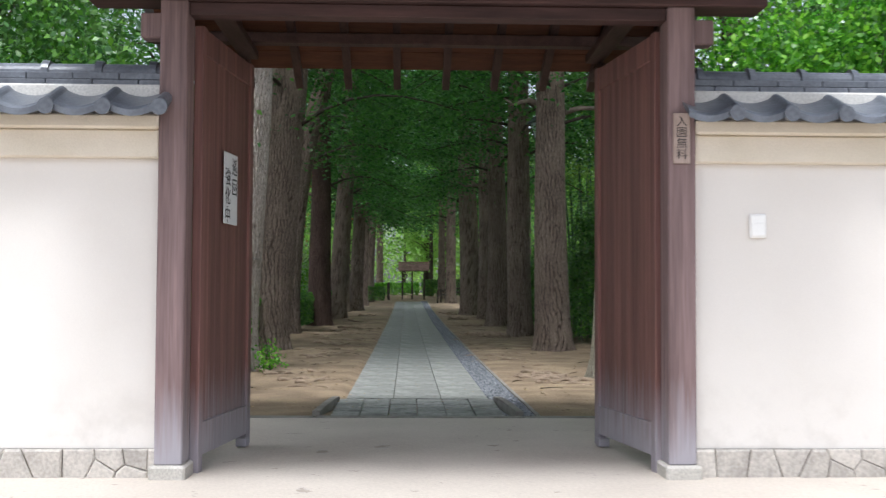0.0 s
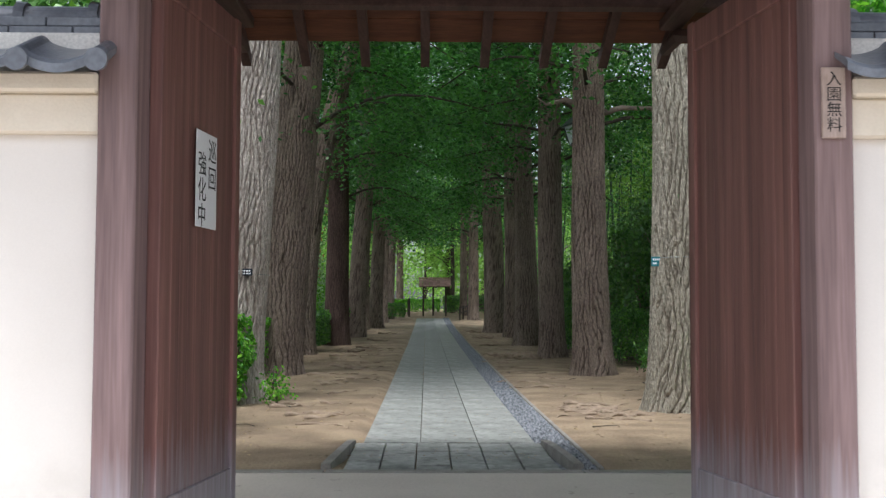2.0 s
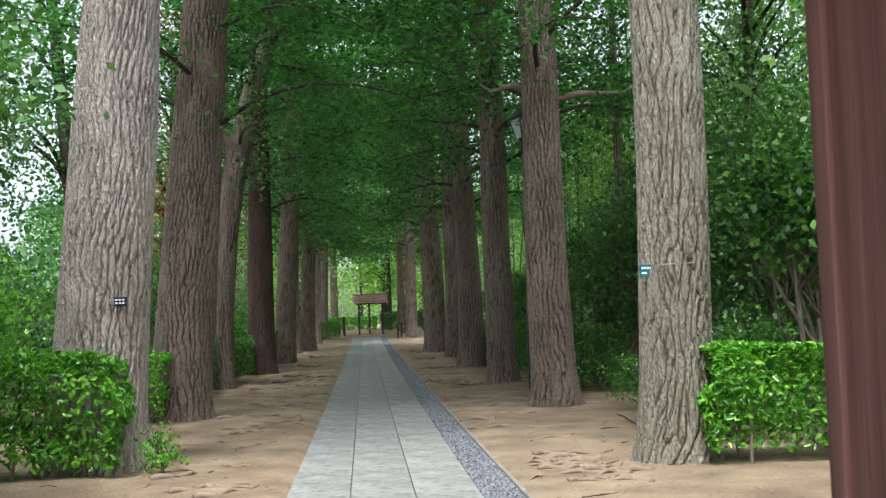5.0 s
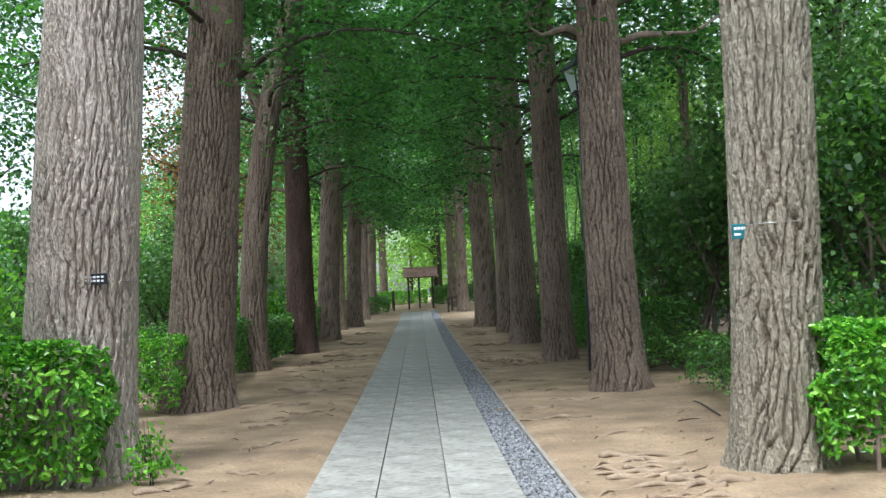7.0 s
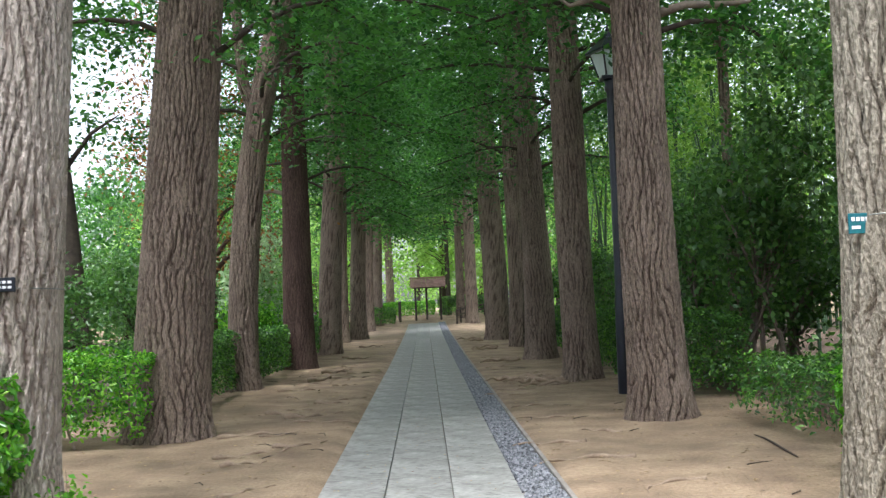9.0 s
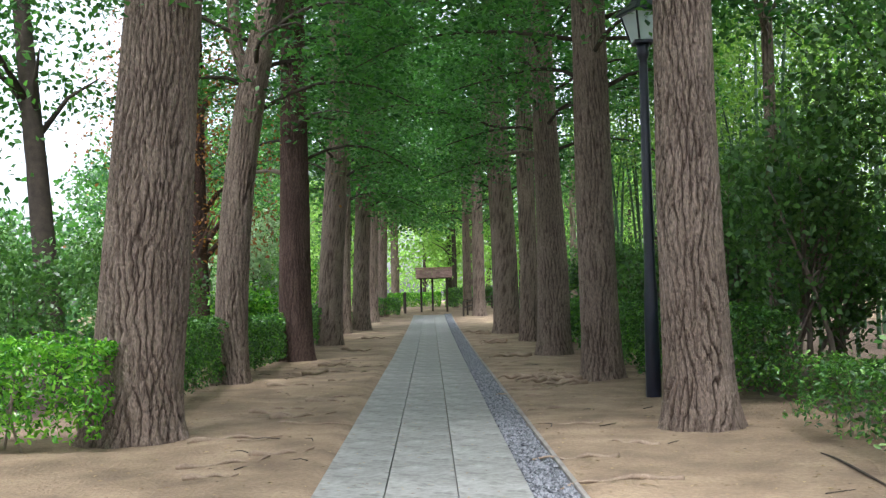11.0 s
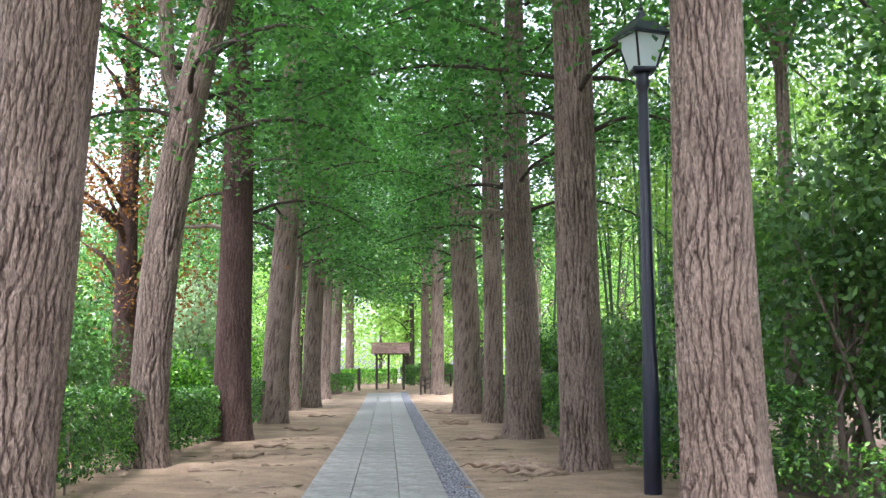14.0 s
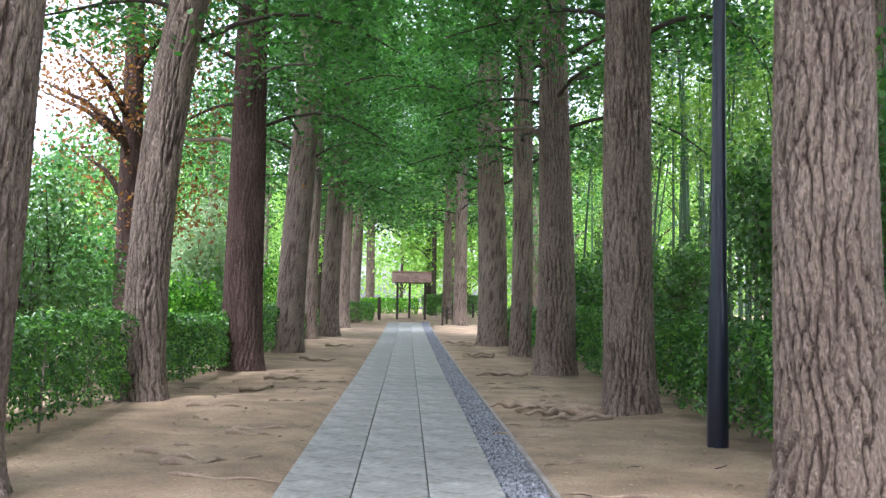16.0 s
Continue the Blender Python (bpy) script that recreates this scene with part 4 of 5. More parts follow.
def bush(x, y, rx, ry, h, mat, seed, clumps=70, per=110, size=0.09, z_low=0.3, label="dark leafy evergreen shrub", name="shrub", stems=5, stem_mat=None, spread=0.28, category="shrub", stem_r=0.035, flat=0.3):
    """A shrub or small tree: stems that branch into uneven clumps of leaves."""
    rng = np.random.RandomState(seed)
    z0 = level(y)
    b = empty(name, (x, y, z0))
    tagged(b, label, category)
    stem_mat = stem_mat or M_BRANCH
    cs = []
    while len(cs) < clumps:
        p = rng.uniform(-1, 1, 3)
        q = np.linalg.norm(p)
        if 0.3 < q < 0.72 + 0.4 * math.sin(3 * p[0] + seed) * math.cos(4 * p[1] + 2 * p[2] + seed):
            cs.append((p[0] * rx, p[1] * ry, z_low + (p[2] * 0.5 + 0.5) * (h - z_low)))
    cs = np.array(cs)
    bases = [(rng.normal() * rx * 0.15, rng.normal() * ry * 0.15) for _ in range(stems)]
    for i in range(stems):
        t = cs[rng.randint(len(cs))]
        a = bases[i]
        mx = (a[0] * 0.6 + t[0] * 0.4, a[1] * 0.6 + t[1] * 0.4, max(t[2] * 0.55, 0.3))
        v, f = tube([(*a, -0.1), (a[0] + rng.normal() * 0.05, a[1] + rng.normal() * 0.05, mx[2] * 0.5), mx, (t[0], t[1], max(t[2], mx[2] + 0.3))], [stem_r, stem_r * 0.85, stem_r * 0.6, stem_r * 0.2], 7)
        part_tubes = [(v, f)]
        for k in range(4):
            t2 = cs[rng.randint(len(cs))]
            part_tubes.append(tube([mx, ((mx[0] + t2[0]) / 2, (mx[1] + t2[1]) / 2, (mx[2] + t2[2]) / 2 + 0.1), tuple(t2)], [stem_r * 0.45, stem_r * 0.3, stem_r * 0.12], 5))
        v, f = join(*part_tubes)
        mesh_object("stem", v, f, stem_mat, b, smooth=True)
    c = np.repeat(cs, per, axis=0)
    pts = c + rng.normal(size=c.shape) * spread * np.array([1, 1, 0.7])
    pts = pts[pts[:, 2] > 0.05]
    quads_object("foliage", leaves(pts, size, rng, flat), mat, b)
    return b


def build_shrubs():
    # behind the front wall, over the coping
    bush(4.6, 11.0, 1.9, 1.0, 5.0, M_LIGHT, 51, 190, 100, 0.085, 1.2, "bushy evergreen with bright green leaves above the wall", spread=0.24)
    bush(7.6, 11.4, 2.0, 1.2, 5.4, M_HEDGE, 52, 150, 85, 0.11, 1.5, "bushy evergreen behind the wall", spread=0.26)
    bush(-5.2, 12.0, 1.9, 1.0, 4.6, M_HEDGE, 53, 190, 110, 0.095, 1.5, "bushy dark evergreen above the wall", spread=0.24)
    bush(-8.6, 12.0, 2.2, 1.2, 5.8, M_SHRUB, 54, 160, 100, 0.09, 1.0, "dark bushy evergreen behind the wall", spread=0.28)
    bush(-4.1, 13.6, 1.4, 0.8, 4.8, M_SHRUB, 55, 110, 110, 0.1, 2.0, "dark bushy evergreen behind the wall", spread=0.28)
    bush(-2.2, 17.55, 0.2, 0.2, 0.5, M_LIGHT, 56, 12, 30, 0.06, 0.1, "small weed with pale green leaves", spread=0.08, stems=3, stem_r=0.008, category="weed", name="weed")
    # left of the avenue
    for i, (x, y, rx, ry, h, mat, lab) in enumerate((
            (-6.0, 21.5, 1.5, 1.5, 3.4, M_LIGHT, "leafy green shrub under the trees"),
            (-8.6, 24.5, 1.6, 1.8, 3.4, M_SHRUB, "dark leafy evergreen shrub"),
            (-6.4, 28.5, 1.4, 1.6, 2.6, M_SHRUB, "dark leafy evergreen shrub behind the hedge"),
            (-5.7, 34.8, 1.2, 1.5, 3.6, M_SHRUB, "dark leafy evergreen shrub behind the hedge"),
            (-7.4, 39.5, 1.5, 1.6, 3.9, M_SHRUB, "tall dark evergreen shrub behind the hedge"),
            (-4.9, 41.5, 0.7, 1.5, 2.0, M_LIGHT, "bright green leafy shrub behind the hedge"),
            (-5.4, 46.5, 1.2, 1.2, 4.4, M_PALE, "pale grey-green shrub behind the hedge"),
            (-5.6, 48.5, 1.3, 2.2, 2.6, M_LIGHT, "bright green leafy shrub behind the hedge"),
            (-6.2, 56.0, 1.8, 2.5, 3.5, M_LIGHT, "bright green leafy shrub behind the hedge"),
            (-10.5, 30.0, 1.8, 2.0, 4.2, M_SHRUB, "dark leafy evergreen shrub"),
            (-11.5, 40.0, 2.2, 2.4, 4.6, M_SHRUB, "dark leafy evergreen shrub"))):
        bush(x, y, rx, ry, h, mat, 60 + i, 60, 88, 0.1 if y < 40 else 0.13, 0.2, lab)
    # right of the avenue: dark evergreens with pale stems
    for i, (x, y, rx, ry, h, zl, mat, lab) in enumerate((
            (7.3, 25.2, 2.3, 1.8, 6.2, 1.5, M_SHRUB, "tall dark camellia-like shrub with pale stems"),
            (5.6, 27.8, 1.1, 1.3, 4.4, 1.2, M_SHRUB, "tall dark evergreen shrub with pale stems"),
            (8.4, 27.0, 1.6, 1.6, 4.8, 1.2, M_SHRUB, "tall dark evergreen shrub with pale stems"),
            (6.3, 20.5, 0.9, 1.0, 4.2, 1.8, M_HEDGE, "tall evergreen shrub with pale stems"),
            (9.7, 24.4, 1.5, 1.4, 4.6, 1.7, M_SHRUB, "tall dark camellia-like shrub with pale stems"),
            (6.4, 23.6, 1.0, 0.9, 1.5, 0.1, M_HEDGE, "low loose green shrub on the forest floor"),
            (8.4, 22.6, 1.1, 0.9, 1.3, 0.1, M_HEDGE, "low loose green shrub on the forest floor"),
            (7.0, 30.2, 1.3, 1.3, 3.2, 0.5, M_SHRUB, "tall dark evergreen shrub with pale stems"),
            (9.4, 28.8, 1.3, 1.3, 2.2, 0.2, M_SHRUB, "dark leafy evergreen shrub"),
            (6.2, 33.0, 1.2, 1.6, 4.8, 0.5, M_SHRUB, "dark leafy evergreen shrub behind the hedge"),
            (7.6, 37.5, 1.6, 1.8, 4.8, 0.4, M_SHRUB, "dark leafy evergreen shrub behind the hedge"),
            (6.2, 43.0, 1.4, 2.0, 3.0, 0.3, M_SHRUB, "dark leafy evergreen shrub behind the hedge"),
            (6.6, 51.0, 1.6, 2.5, 3.4, 0.3, M_HEDGE, "leafy green shrub behind the hedge"),
            (10.5, 31.0, 1.8, 2.0, 4.4, 0.8, M_SHRUB, "tall dark evergreen shrub with pale stems"))):
        bush(x, y, rx, ry, h, mat, 80 + i, int(28 * rx * h ** 0.5), 80, 0.125 if y < 40 else 0.15, zl, lab, stem_mat=M_STEM, stems=6, stem_r=0.05)


build_shrubs()


# ---- trees beside the avenue ----
def side_tree(x, y, r, h, mat, seed, low, spread=3.0, label="tall broadleaf tree beside the avenue", clumps=60, per=74, size=0.15, bark=None, lean=(0, 0)):
    rng = np.random.RandomState(seed)
    t = empty("tree", (x, y, level(y)))
    tagged(t, label, "tree")
    bark_object("trunk", bark_trunk(lambda z: (lean[0] * z, lean[1] * z), lambda z: max(0.04, r * (1 - 0.05 * z)), seed, 28, 40, h * 0.85, 0.015, 0.3, 9), bark or M_BRANCH, t)
    cs = []
    tubes = []
    for i in range(clumps):
        zc = low + (h - low) * rng.rand() ** 0.9
        rr = spread * math.sqrt(rng.rand()) * (1 - 0.5 * abs(2 * (zc - low) / (h - low) - 0.9))
        a = rng.uniform(0, 6.283)
        c = (lean[0] * zc + rr * math.cos(a), lean[1] * zc + rr * math.sin(a), zc)
        cs.append(c)
        if i % 4 == 0:
            zb = max(low * 0.8, zc - 1.2)
            tubes.append(tube([(lean[0] * zb, lean[1] * zb, zb), ((lean[0] * zb + c[0]) / 2, (lean[1] * zb + c[1]) / 2, (zb + zc) / 2 + 0.2), c], [r * 0.3, r * 0.2, 0.01], 6))
    for v, f in tubes:
        mesh_object("branch", v, f, bark or M_BRANCH, t, smooth=True)
    quads_object("crown", spray_leaves(cs, rng, per, 0.6, size, 0.4, 0.6), mat, t)
    return t


def build_side_trees():
    rng = random.Random(5)
    side_tree(-5.8, 15.0, 0.16, 9, M_SHRUB, 302, 2.4, 2.2, "dark leafy tree behind the wall", 110, 130, 0.13)
    side_tree(-9.5, 15.0, 0.16, 9, M_SHRUB, 303, 2.4, 2.4, "dark leafy tree behind the wall", 110, 130, 0.13)
    side_tree(6.8, 14.6, 0.16, 9, M_SHRUB, 304, 2.4, 2.0, "dark leafy tree behind the wall", 110, 130, 0.13)
    side_tree(8.2, 27.5, 0.18, 11, M_SHRUB, 306, 5.2, 2.6, "tall dark leafy tree behind the shrubs", 80, 90, 0.14)
    side_tree(5.8, 29.5, 0.12, 12, M_GINKGO, 308, 6.3, 1.9, "slender leafy tree behind the hedge", 70, 90, 0.14, bark=M_BARK)
    side_tree(-6.2, 31.0, 0.22, 11, M_GINKGO, 305, 5.2, 2.4, "dark leaning trunk with sparse green leaves", 58, 80, 0.15, lean=(-0.09, 0))
    side_tree(-5.8, 40.5, 0.3, 12, M_RUST, 301, 3.0, 2.3, "tree with rusty brown leaves among green ones", 80, 95, 0.12, M_BARK_RED)
    for i in range(11):
        y = 20 + i * 7 + rng.uniform(-2, 2)
        x = -rng.uniform(9, 13)
        if y < 60:
            continue
        side_tree(x, y, rng.uniform(0.14, 0.26), rng.uniform(9, 13), (M_GINKGO, M_SHRUB, M_FAR)[i % 3], 310 + i, rng.uniform(3.5, 5), 2.8, lean=(rng.uniform(-0.05, 0.05), 0))
    for i, (x, y, low) in enumerate(((-7.8, 20.5, 3.6), (-8.8, 26.5, 3.4), (-9.2, 31.5, 4.6), (-7.6, 50.5, 3.0), (-7.2, 58, 2.6), (-7.6, 66, 2.6), (-7.2, 74, 2.2), (9.6, 23.0, 5.0), (7.4, 66, 2.4), (7.2, 76, 2.2))):
        side_tree(x, y, rng.uniform(0.13, 0.2), rng.uniform(9, 12), M_GINKGO if i % 3 else M_HEDGE, 370 + i, low, 2.3, "leafy green tree behind the hedge", 46, 110, 0.13, bark=M_BARK)
    for i in range(9):
        y = 46 + i * 6 + rng.uniform(-2, 2)
        x = rng.uniform(12, 18)
        side_tree(x, y, rng.uniform(0.14, 0.26), rng.uniform(9, 13), (M_GINKGO, M_SHRUB, M_FAR)[i % 3], 340 + i, rng.uniform(3, 5), 3.0)
    # beyond the end of the avenue
    k = 0
    for y in (84, 92, 101, 112):
        for x in (-16, -10.5, -5, 0.8, 6, 11.5, 17):
            xx, yy = x + rng.uniform(-1.6, 1.6), y + rng.uniform(-2.5, 2.5)
            side_tree(xx, yy, rng.uniform(0.14, 0.24), rng.uniform(9, 14), M_FAR, 400 + k, rng.uniform(1.3, 3.0), 3.2, "light green broadleaf tree beyond the avenue", 44, 58, 0.29, lean=(rng.uniform(-0.06, 0.06), 0))
            k += 1


build_side_trees()


def build_woods():
    """Woods on both sides and at the end, too many trees to count."""
    rng = np.random.RandomState(77)
    for name, x0, x1, y0, y1, n, mat in (("woods_west", -32, -15, 14, 125, 60, M_GINKGO), ("woods_east", 17, 34, 12, 125, 50, M_BAMBOO_LEAF), ("woods_north", -34, 34, 118, 140, 70, M_FAR)):
        cs = []
        for i in range(n):
            tx, ty = rng.uniform(x0, x1), rng.uniform(y0, y1)
            top = 13.0
            if name == "woods_west" and ty < 85:
                top = 5.0
            for k in range(16):
                a, r = rng.uniform(0, 6.28), 2.6 * math.sqrt(rng.rand())
                cs.append((tx + r * math.cos(a), ty + r * math.sin(a), level(ty) + 0.4 + (top - 0.4) * rng.rand()))
        q = spray_leaves(np.array(cs), rng, 46, 0.72, 0.42, 0.3, 0.7)
        w = quads_object(name, q, mat)
        tagged(w, "distant mixed green woodland", "woods", kind="stuff")


build_woods()


def build_bamboo():
    rng = np.random.RandomState(12)
    made = 0
    while made < 105:
        x, y = rng.uniform(6.5, 15), rng.uniform(19, 62)
        if x < 8.5 and y < 34:
            continue
        made += 1
        b = empty("bamboo", (x, y, level(y)))
        tagged(b, "slender green bamboo in a grove", "bamboo", "bamboo grove")
        h = rng.uniform(9, 13)
        lean = rng.normal(size=2) * 1.0
        pts, rad = [], []
        r0 = rng.uniform(0.042, 0.065)
        for k in range(22):
            t = k / 21
            z = h * t - 0.1
            pts.append((lean[0] * t ** 2.2, lean[1] * t ** 2.2, z))
            rad.append(r0 * (1 - 0.75 * t) * (1.13 if k % 2 else 0.98))
        v, f = tube(pts, rad, 6)
        mesh_object("culm", v, f, M_CULM, b, smooth=False)
        cs = []
        for k in range(11):
            t = rng.uniform(0.5, 1.0)
            a = rng.uniform(0, 6.28)
            cs.append((lean[0] * t ** 2.2 + math.cos(a) * 0.6, lean[1] * t ** 2.2 + math.sin(a) * 0.6, h * t))
        quads_object("foliage", spray_leaves(cs, rng, 75, 0.3, 0.14, 0.2, 0.7), M_BAMBOO_LEAF, b)


build_bamboo()


# ---- lamp, notice shelter, fences, tags ----
def build_lamp():
    y = 28.15
    L = empty("street_lamp", (3.5, y, level(y)))
    tagged(L, "black metal park lamp with a four-sided lantern", "street lamp")
    bm = bmesh.new()
    prof = ((0, 0.108), (0.02, 0.112), (0.9, 0.108), (1.5, 0.1), (1.75, 0.085), (2.6, 0.074), (4.9, 0.06), (5.0, 0.06), (5.06, 0.09), (5.12, 0.095), (5.17, 0.08), (5.24, 0.11))
    seg = 24
    rows = []
    for z, r in prof:
        flute = 0.006 if 1.8 < z < 5.0 else 0.0
        rows.append([bm.verts.new(((r + flute * (k % 2)) * math.cos(2 * math.pi * k / seg), (r + flute * (k % 2)) * math.sin(2 * math.pi * k / seg), z)) for k in range(seg)])
    for a, b in zip(rows, rows[1:]):
        for k in range(seg):
            bm.faces.new((a[k], a[(k + 1) % seg], b[(k + 1) % seg], b[k]))
    bm.faces.new(rows[-1])
    part("pole", bm, M_METAL, L, smooth=True)
    lan = part("lantern", box((-0.15, -0.15, 5.24), (0.15, 0.15, 5.29), 0.01), M_METAL, L)
    b0, b1, z0, z1 = 0.13, 0.225, 5.29, 5.7
    for k in range(4):
        m = Matrix.Rotation(k * math.pi / 2 + 0.35, 4, "Z")
        v = [(-b0 + 0.02, -b0, z0), (b0 - 0.02, -b0, z0), (b1 - 0.02, -b1, z1), (-b1 + 0.02, -b1, z1)]
        v += [(a, b + 0.008, c) for a, b, c in v]
        v = [tuple(m @ Vector(q)) for q in v]
        mesh_object("pane", v, [(0, 1, 2, 3), (7, 6, 5, 4), (0, 4, 5, 1), (1, 5, 6, 2), (2, 6, 7, 3), (3, 7, 4, 0)], M_GLASS, lan, "frosted glass pane")
        v, f = tube([tuple(m @ Vector((-b0, -b0, z0))), tuple(m @ Vector((-b1, -b1, z1)))], [0.016, 0.016], 6)
        mesh_object("corner_bar", v, f, M_METAL, lan)
    bm = bmesh.new()
    rot = Matrix.Rotation(0.35 + math.pi / 4, 4, "Z")
    rows = []
    for z, r in ((5.69, 0.4), (5.72, 0.41), (5.76, 0.36), (5.9, 0.17), (5.93, 0.15), (5.95, 0.08), (6.02, 0.05), (6.05, 0.03)):
        rows.append([bm.verts.new(rot @ Vector((r * math.cos(math.pi / 2 * k), r * math.sin(math.pi / 2 * k), z))) for k in range(4)])
    for a, b in zip(rows, rows[1:]):
        for k in range(4):
            bm.faces.new((a[k], a[(k + 1) % 4], b[(k + 1) % 4], b[k]))
    bm.faces.new(list(reversed(rows[0])))
    bm.faces.new(rows[-1])
    part("cap", bm, M_METAL, L)
    bm = bmesh.new()
    bmesh.ops.create_uvsphere(bm, u_segments=10, v_segments=8, radius=0.035, matrix=Matrix.Translation((0, 0, 6.08)))
    bmesh.ops.create_cone(bm, segments=8, radius1=0.02, radius2=0.003, depth=0.1, matrix=Matrix.Translation((0, 0, 6.15)))
    part("finial", bm, M_METAL, L)


build_lamp()


def build_shelter():
    y = 77.5
    z = level(y)
    s = empty("notice_shelter", (0.48, y, z))
    tagged(s, "small roofed wooden shelter with a reddish shingled roof", "shelter")
    for x, dy in ((-0.78, -0.5), (0.76, -0.5), (-0.1, 0.5), (0.76, 0.5), (-0.78, 0.5)):
        part("leg", box((x - 0.06, dy - 0.06, -0.1), (x + 0.06, dy + 0.06, 2.05), 0.01), M_BRANCH, s)
    part("beam", box((-0.95, -0.56, 1.98), (0.95, -0.44, 2.1), 0.01), M_BRANCH, s)
    part("beam", box((-0.95, 0.44, 1.98), (0.95, 0.56, 2.1), 0.01), M_BRANCH, s)
    for side in (-1, 1):
        n = 5
        for i in range(n):
            for j in range(9):
                a = i / n
                yy = side * (0.85 - 0.8 * a)
                zz = 2.05 + 0.52 * a
                w = 2.18 / 9
                o = part("shingle", box((-1.09 + j * w + 0.004, -0.1, 0), (-1.09 + (j + 1) * w - 0.004, 0.1, 0.03), 0.004, Matrix.Translation((0, yy, zz)) @ Matrix.Rotation(-side * 0.5, 4, "X")), M_SHINGLE, s)
    part("ridge", box((-1.12, -0.08, 2.55), (1.12, 0.08, 2.66), 0.02), M_SHINGLE, s)


build_shelter()


def build_fences():
    f = empty("fence", (0, 0, 0))
    tagged(f, "low dark wooden rail fence beside the path's end", "fence")
    pts = [(2.0, 70.5), (2.3, 73.0), (2.7, 75.5), (3.3, 78.0), (4.1, 80.5)]
    for x, y in pts:
        z = level(y)
        part("post", box((x - 0.05, y - 0.05, z - 0.1), (x + 0.05, y + 0.05, z + 0.85), 0.01), M_BRANCH, f)
    for (xa, ya), (xb, yb) in zip(pts, pts[1:]):
        for h in (0.45, 0.75):
            v, q = tube([(xa, ya, level(ya) + h), (xb, yb, level(yb) + h)], [0.04, 0.04], 8)
            mesh_object("rail", v, q, M_BRANCH, f)
    for x, y, h in ((-1.25, 76.0, 1.25), (-1.35, 78.5, 1.1)):
        z = level(y)
        b = part("bollard", box((x - 0.07, y - 0.07, z - 0.1), (x + 0.07, y + 0.07, z + h), 0.02), M_BRANCH)
        tagged(b, "dark weathered wooden post", "post")
    hedge(1.2, 5.5, 81.5, 83, 1.3, M_HEDGE, 47, 0.12, 200, stems=2)
    hedge(-3.0, 0.9, 85, 86.5, 1.0, M_LIGHT, 48, 0.12, 200, stems=2)


build_fences()


def build_tags():
    a = empty("tree_label", (-2.68, 17.73, 1.88))
    tagged(a, "small dark tree name plate with white lettering", "label")
    part("plate", box((-0.11, -0.012, -0.05), (0.11, 0, 0.05), 0.004), M_DARKTAG, a)
    for z in (0.018, -0.018):
        for k in range(5):
            part("text_bar", box((-0.09 + k * 0.037, -0.0145, z - 0.009), (-0.065 + k * 0.037, -0.0122, z + 0.009), 0), M_PAPER, a)
    pts = [(-0.245 + 0.525 * math.cos(t), 0.47 + 0.525 * math.sin(t), 0.03 - 0.01 * t) for t in np.linspace(2.9, 6.5, 18)]
    v, f = tube(pts, [0.004] * 18, 5)
    mesh_object("wire", v, f, M_WIRE, a)
    b = empty("tree_label", (3.03, 16.985, 2.02))
    tagged(b, "small teal tree name plate with white lettering", "label")
    part("plate", box((-0.075, -0.012, -0.065), (0.075, 0, 0.065), 0.004), M_TEAL, b)
    for k in range(4):
        part("text_bar", box((-0.055 + k * 0.03, -0.0145, 0.015), (-0.033 + k * 0.03, -0.0122, 0.04), 0), M_PAPER, b)
    part("text_bar", box((-0.055, -0.0145, -0.035), (-0.0, -0.0122, -0.015), 0), M_PAPER, b)
    pts = [(0.325 + 0.392 * math.cos(t), 0.215 + 0.392 * math.sin(t), 0.01 + 0.01 * t) for t in np.linspace(3.9, 6.6, 14)]
    v, f = tube(pts, [0.005] * 14, 5)
    mesh_object("wire", v, f, M_WIRE, b)


build_tags()


def build_litter():
    rng = np.random.RandomState(21)
    n = 2600
    x = np.where(rng.rand(n) < 0.5, rng.uniform(-4.5, -0.75, n), rng.uniform(1.45, 5.0, n))
    y = 12 + 38 * rng.rand(n) ** 1.2
    z = soil(x, y) + 0.012
    q = leaves(np.stack([x, y, z], -1), 0.055, rng, 0.93, 0.3)
    k = 700
    px, py = rng.uniform(PATH_L + 0.03, PATH_R - 0.03, k), 12 + 34 * rng.rand(k) ** 1.3
    pz = np.interp(py, RISE_Y, RISE_Z) + 0.026
    q = np.concatenate([q, leaves(np.stack([px, py, pz], -1), 0.035, rng, 0.95, 0.2)])
    o = quads_object("fallen_leaves", q, M_LITTER)
    tagged(o, "scattered dry leaves and bits on the soil", "leaf litter", kind="stuff")


build_litter()


def build_twigs():
    rng = random.Random(31)
    for k in range(26):
        x = rng.choice((rng.uniform(-3.4, -0.95), rng.uniform(1.6, 3.6)))
        y = 13 + 24 * rng.random() ** 1.3
        a, L = rng.uniform(0, 3.14), rng.uniform(0.12, 0.4)
        z = float(soil(np.array(x), np.array(y))) + 0.008
        v, f = tube([(x, y, z), (x + math.cos(a) * L * 0.5, y + math.sin(a) * L * 0.5, z + 0.012), (x + math.cos(a + 0.3) * L, y + math.sin(a + 0.3) * L, z)], [0.006, 0.005, 0.002], 5)
        tagged(mesh_object("twig", v, f, M_BRANCH), "thin dry brown twig lying on the soil", "twig", "fallen twigs")


build_twigs()


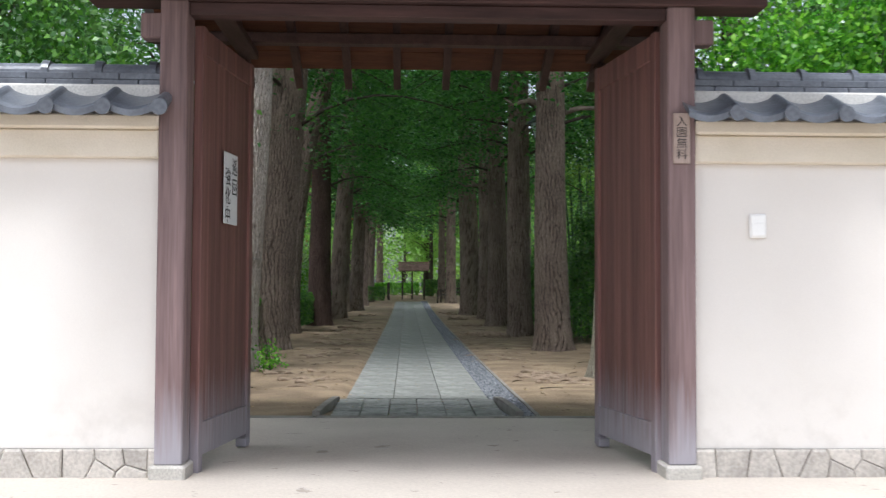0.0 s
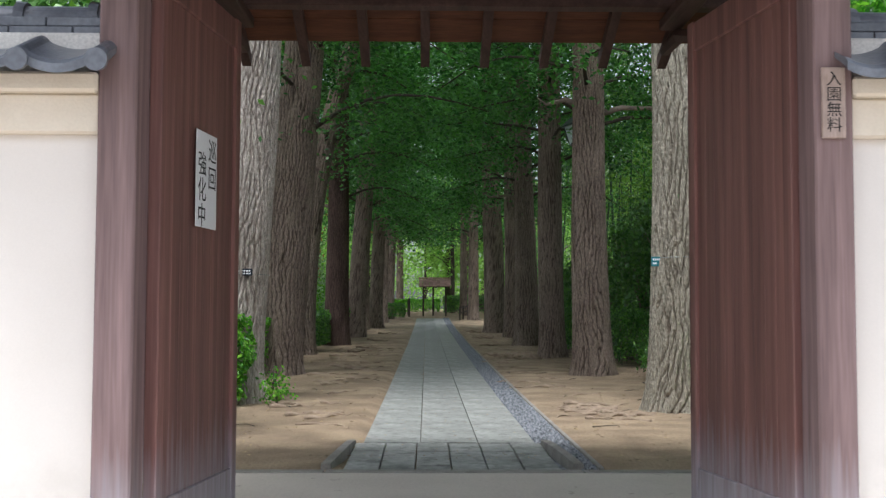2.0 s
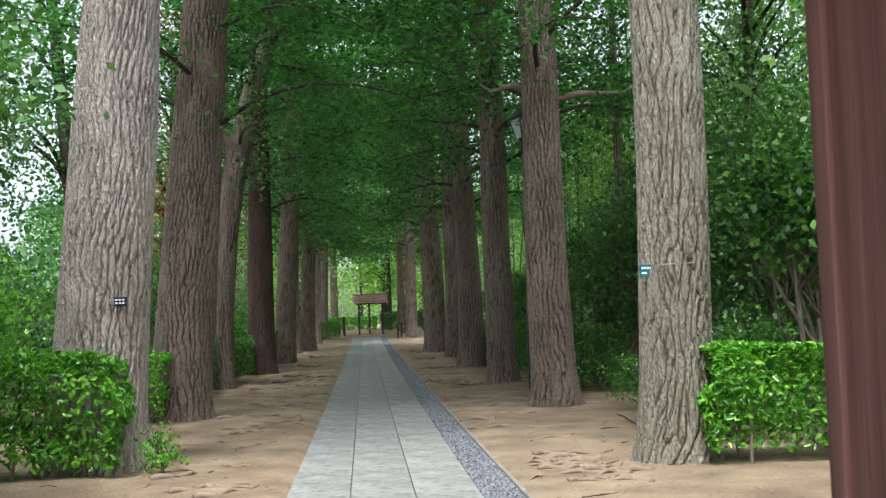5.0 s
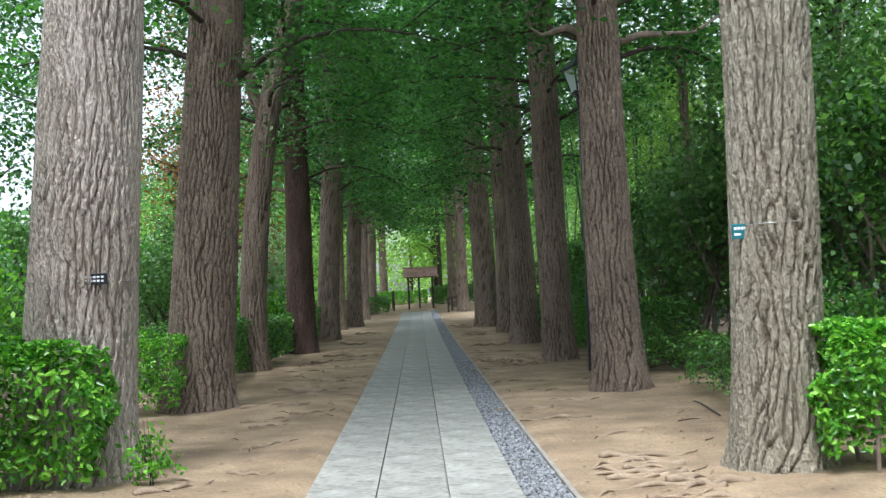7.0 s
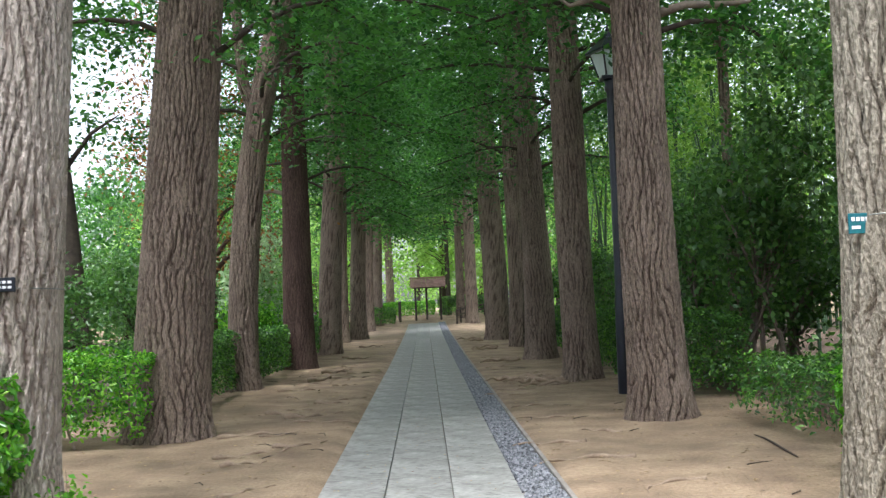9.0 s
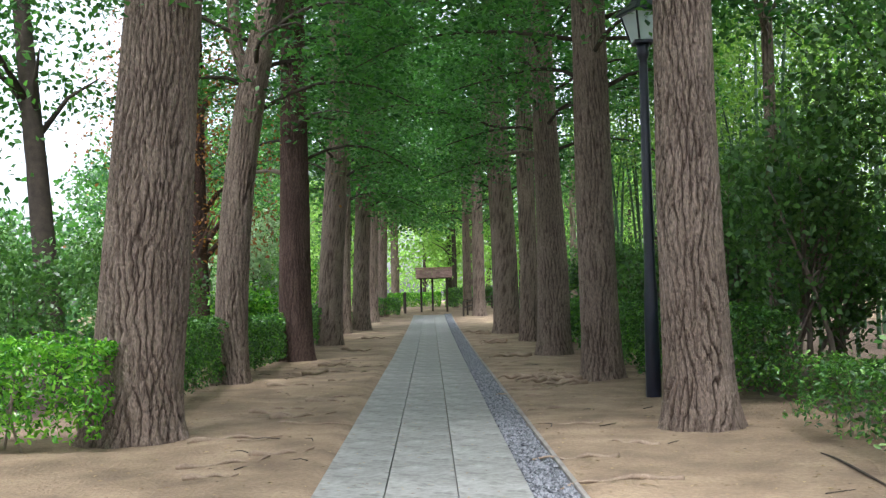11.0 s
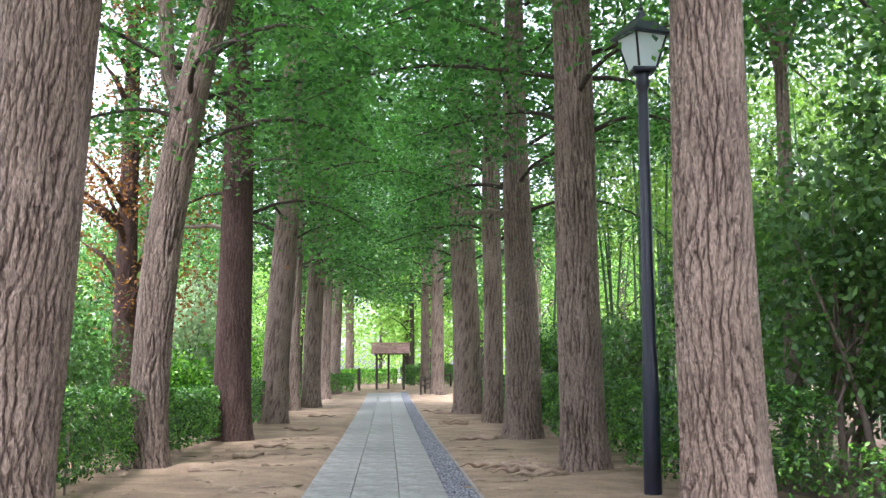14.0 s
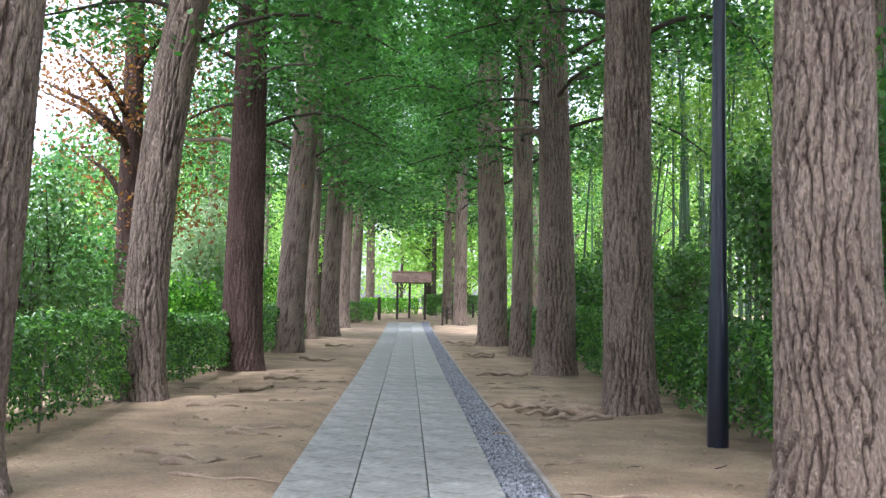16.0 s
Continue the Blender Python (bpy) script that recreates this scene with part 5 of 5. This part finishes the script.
def build_fallen_branch():
    pts = [(3.9, 22.4), (3.88, 22.0), (3.85, 21.6), (3.78, 21.0), (3.76, 20.6)]
    v, f = tube([(x, y, float(soil(np.array(x), np.array(y))) + 0.02) for x, y in pts], [0.006, 0.011, 0.013, 0.012, 0.008], 8)
    tagged(mesh_object("fallen_branch", v, f, M_BRANCH, smooth=True), "dark bent dead branch lying on the soil", "branch")


build_fallen_branch()


# ---- paving: ramp, kerbs, gravel, slabs ----
def build_paving():
    path = empty("path")
    tagged(path, "straight path of grey stone slabs in three rows", "path", kind="structure")
    part("bed", box((PATH_L - 0.01, PATH_Y0, -0.2), (GRAVEL_R, PATH_Y0 + 10, -0.02), 0), M_KERB, path)
    rng = random.Random(2)
    # long slabs
    L = 1.76
    bm = box((0.004, 0.0006, -0.06), (SLAB_W - 0.006, L - 0.0006, 0.0), 0.002)
    me = bpy.data.meshes.new("slab")
    bm.to_mesh(me)
    bm.free()
    me.materials.append(M_SLAB)
    n = int((PATH_Y1 - PATH_Y0) / L)
    for j in range(n):
        y = PATH_Y0 + j * L
        pitch = math.atan2(level(y + L) - level(y), L)
        for i in range(3):
            o = new("slab", me)
            o.parent = path
            o.matrix_basis = Matrix.Translation((PATH_L + i * SLAB_W, y, level(y) + 0.018 + rng.uniform(-0.0008, 0.0008))) @ Matrix.Rotation(pitch, 4, "X")
    # small pavers at the threshold
    rows, cols = 6, 6
    y0, y1 = 11.5, 13.33
    for j in range(rows):
        ya, yb = y0 + (y1 - y0) * j / rows, y0 + (y1 - y0) * (j + 1) / rows
        wl = PATH_L - 0.08
        wr = PATH_R + 0.05
        for i in range(cols):
            a, b = wl + (wr - wl) * i / cols, wl + (wr - wl) * (i + 1) / cols
            t = rng.uniform(-0.006, 0.006)
            part("paver", box((a + 0.006, ya + 0.006, -0.06), (b - 0.006, yb - 0.006, 0.004 + 0.012 * j / rows + t), 0.006), M_SLAB, path)
    # curved wing stones beside the pavers
    for s, xa, xb in ((-1, PATH_L - 0.12, PATH_L - 0.22), (1, PATH_R + 0.1, PATH_R + 0.2)):
        bm = bmesh.new()
        rws = []
        for k in range(7):
            t = k / 6
            y = 13.35 - 1.75 * t
            x = xa + (xb - xa) * t ** 2
            h = 0.03 + 0.045 * math.sin(math.pi * min(1, t * 0.75 + 0.1))
            rws.append([bm.verts.new(q) for q in ((x - 0.05, y, -0.05), (x + 0.05, y, -0.05), (x + 0.04, y, h), (x - 0.04, y, h))])
        for a, b in zip(rws, rws[1:]):
            for k in range(4):
                bm.faces.new((a[k], a[(k + 1) % 4], b[(k + 1) % 4], b[k]))
        bm.faces.new(rws[0])
        bm.faces.new(list(reversed(rws[-1])))
        bmesh.ops.recalc_face_normals(bm, faces=bm.faces)
        part("wing_stone", bm, M_KERB, path)
    for xa, xb in ((-2.6, -0.95), (-0.94, 1.22), (1.23, 2.9)):
        part("sill_stone", box((xa, 11.36, -0.08), (xb, 11.49, 0.018), 0.008), M_KERB, path)
    # kerb beside the gravel
    y = 11.6
    while y < PATH_Y1:
        part("kerb_stone", box((GRAVEL_R, 0.002, -0.08), (GRAVEL_R + 0.045, 1.196, 0.022), 0.006, Matrix.Translation((0, y, level(y))) @ Matrix.Rotation(math.atan2(level(y + 1.2) - level(y), 1.2), 4, "X")), M_KERB, path)
        y += 1.2
    # gravel
    rg = np.random.RandomState(9)
    ys = np.concatenate([rg.uniform(11.6, 45, 11000), rg.uniform(45, PATH_Y1, 3500)])
    k = len(ys)
    x0 = np.where(ys < 13.3, PATH_R + 0.2, PATH_R + 0.015)
    xs = x0 + (GRAVEL_R - 0.01 - x0) * rg.rand(k)
    zs = np.interp(ys, RISE_Y, RISE_Z) - 0.022 + rg.uniform(0, 0.02, k)
    c = np.stack([xs, ys, zs], -1)
    base = np.array([(1, 0, 0), (0, 1, 0), (-1, 0, 0), (0, -1, 0), (0, 0, 0.8), (0, 0, -0.8)])
    tri = np.array([(0, 1, 4), (1, 2, 4), (2, 3, 4), (3, 0, 4), (1, 0, 5), (2, 1, 5), (3, 2, 5), (0, 3, 5)])
    r = rg.uniform(0.014, 0.032, k) * np.where(ys > 45, 1.5, 1)
    a = rg.uniform(0, 6.28, k)
    jit = 1 + rg.uniform(-0.3, 0.3, (k, 6, 1))
    V = base[None] * jit * r[:, None, None]
    X = V[:, :, 0] * np.cos(a)[:, None] - V[:, :, 1] * np.sin(a)[:, None]
    Y = V[:, :, 0] * np.sin(a)[:, None] + V[:, :, 1] * np.cos(a)[:, None]
    V = np.stack([X, Y, V[:, :, 2]], -1) + c[:, None, :]
    F = (tri[None] + (np.arange(k) * 6)[:, None, None]).reshape(-1, 3)
    g = mesh_object("gravel", V.reshape(-1, 3).tolist(), F.tolist(), M_GRAVEL)
    tagged(g, "narrow strip of dark blue-grey gravel beside the path", "gravel", kind="stuff")
    v, f = [], []
    for y in (11.6, 18, 25, 32, 39, 46, 53, 60, 67, 74.5):
        v += [(PATH_R, y, level(y) - 0.03), (GRAVEL_R, y, level(y) - 0.03)]
    for i in range(9):
        f.append((2 * i, 2 * i + 1, 2 * i + 3, 2 * i + 2))
    b = mesh_object("gravel_bed", v, f, M_GRAVEL, path)


build_paving()
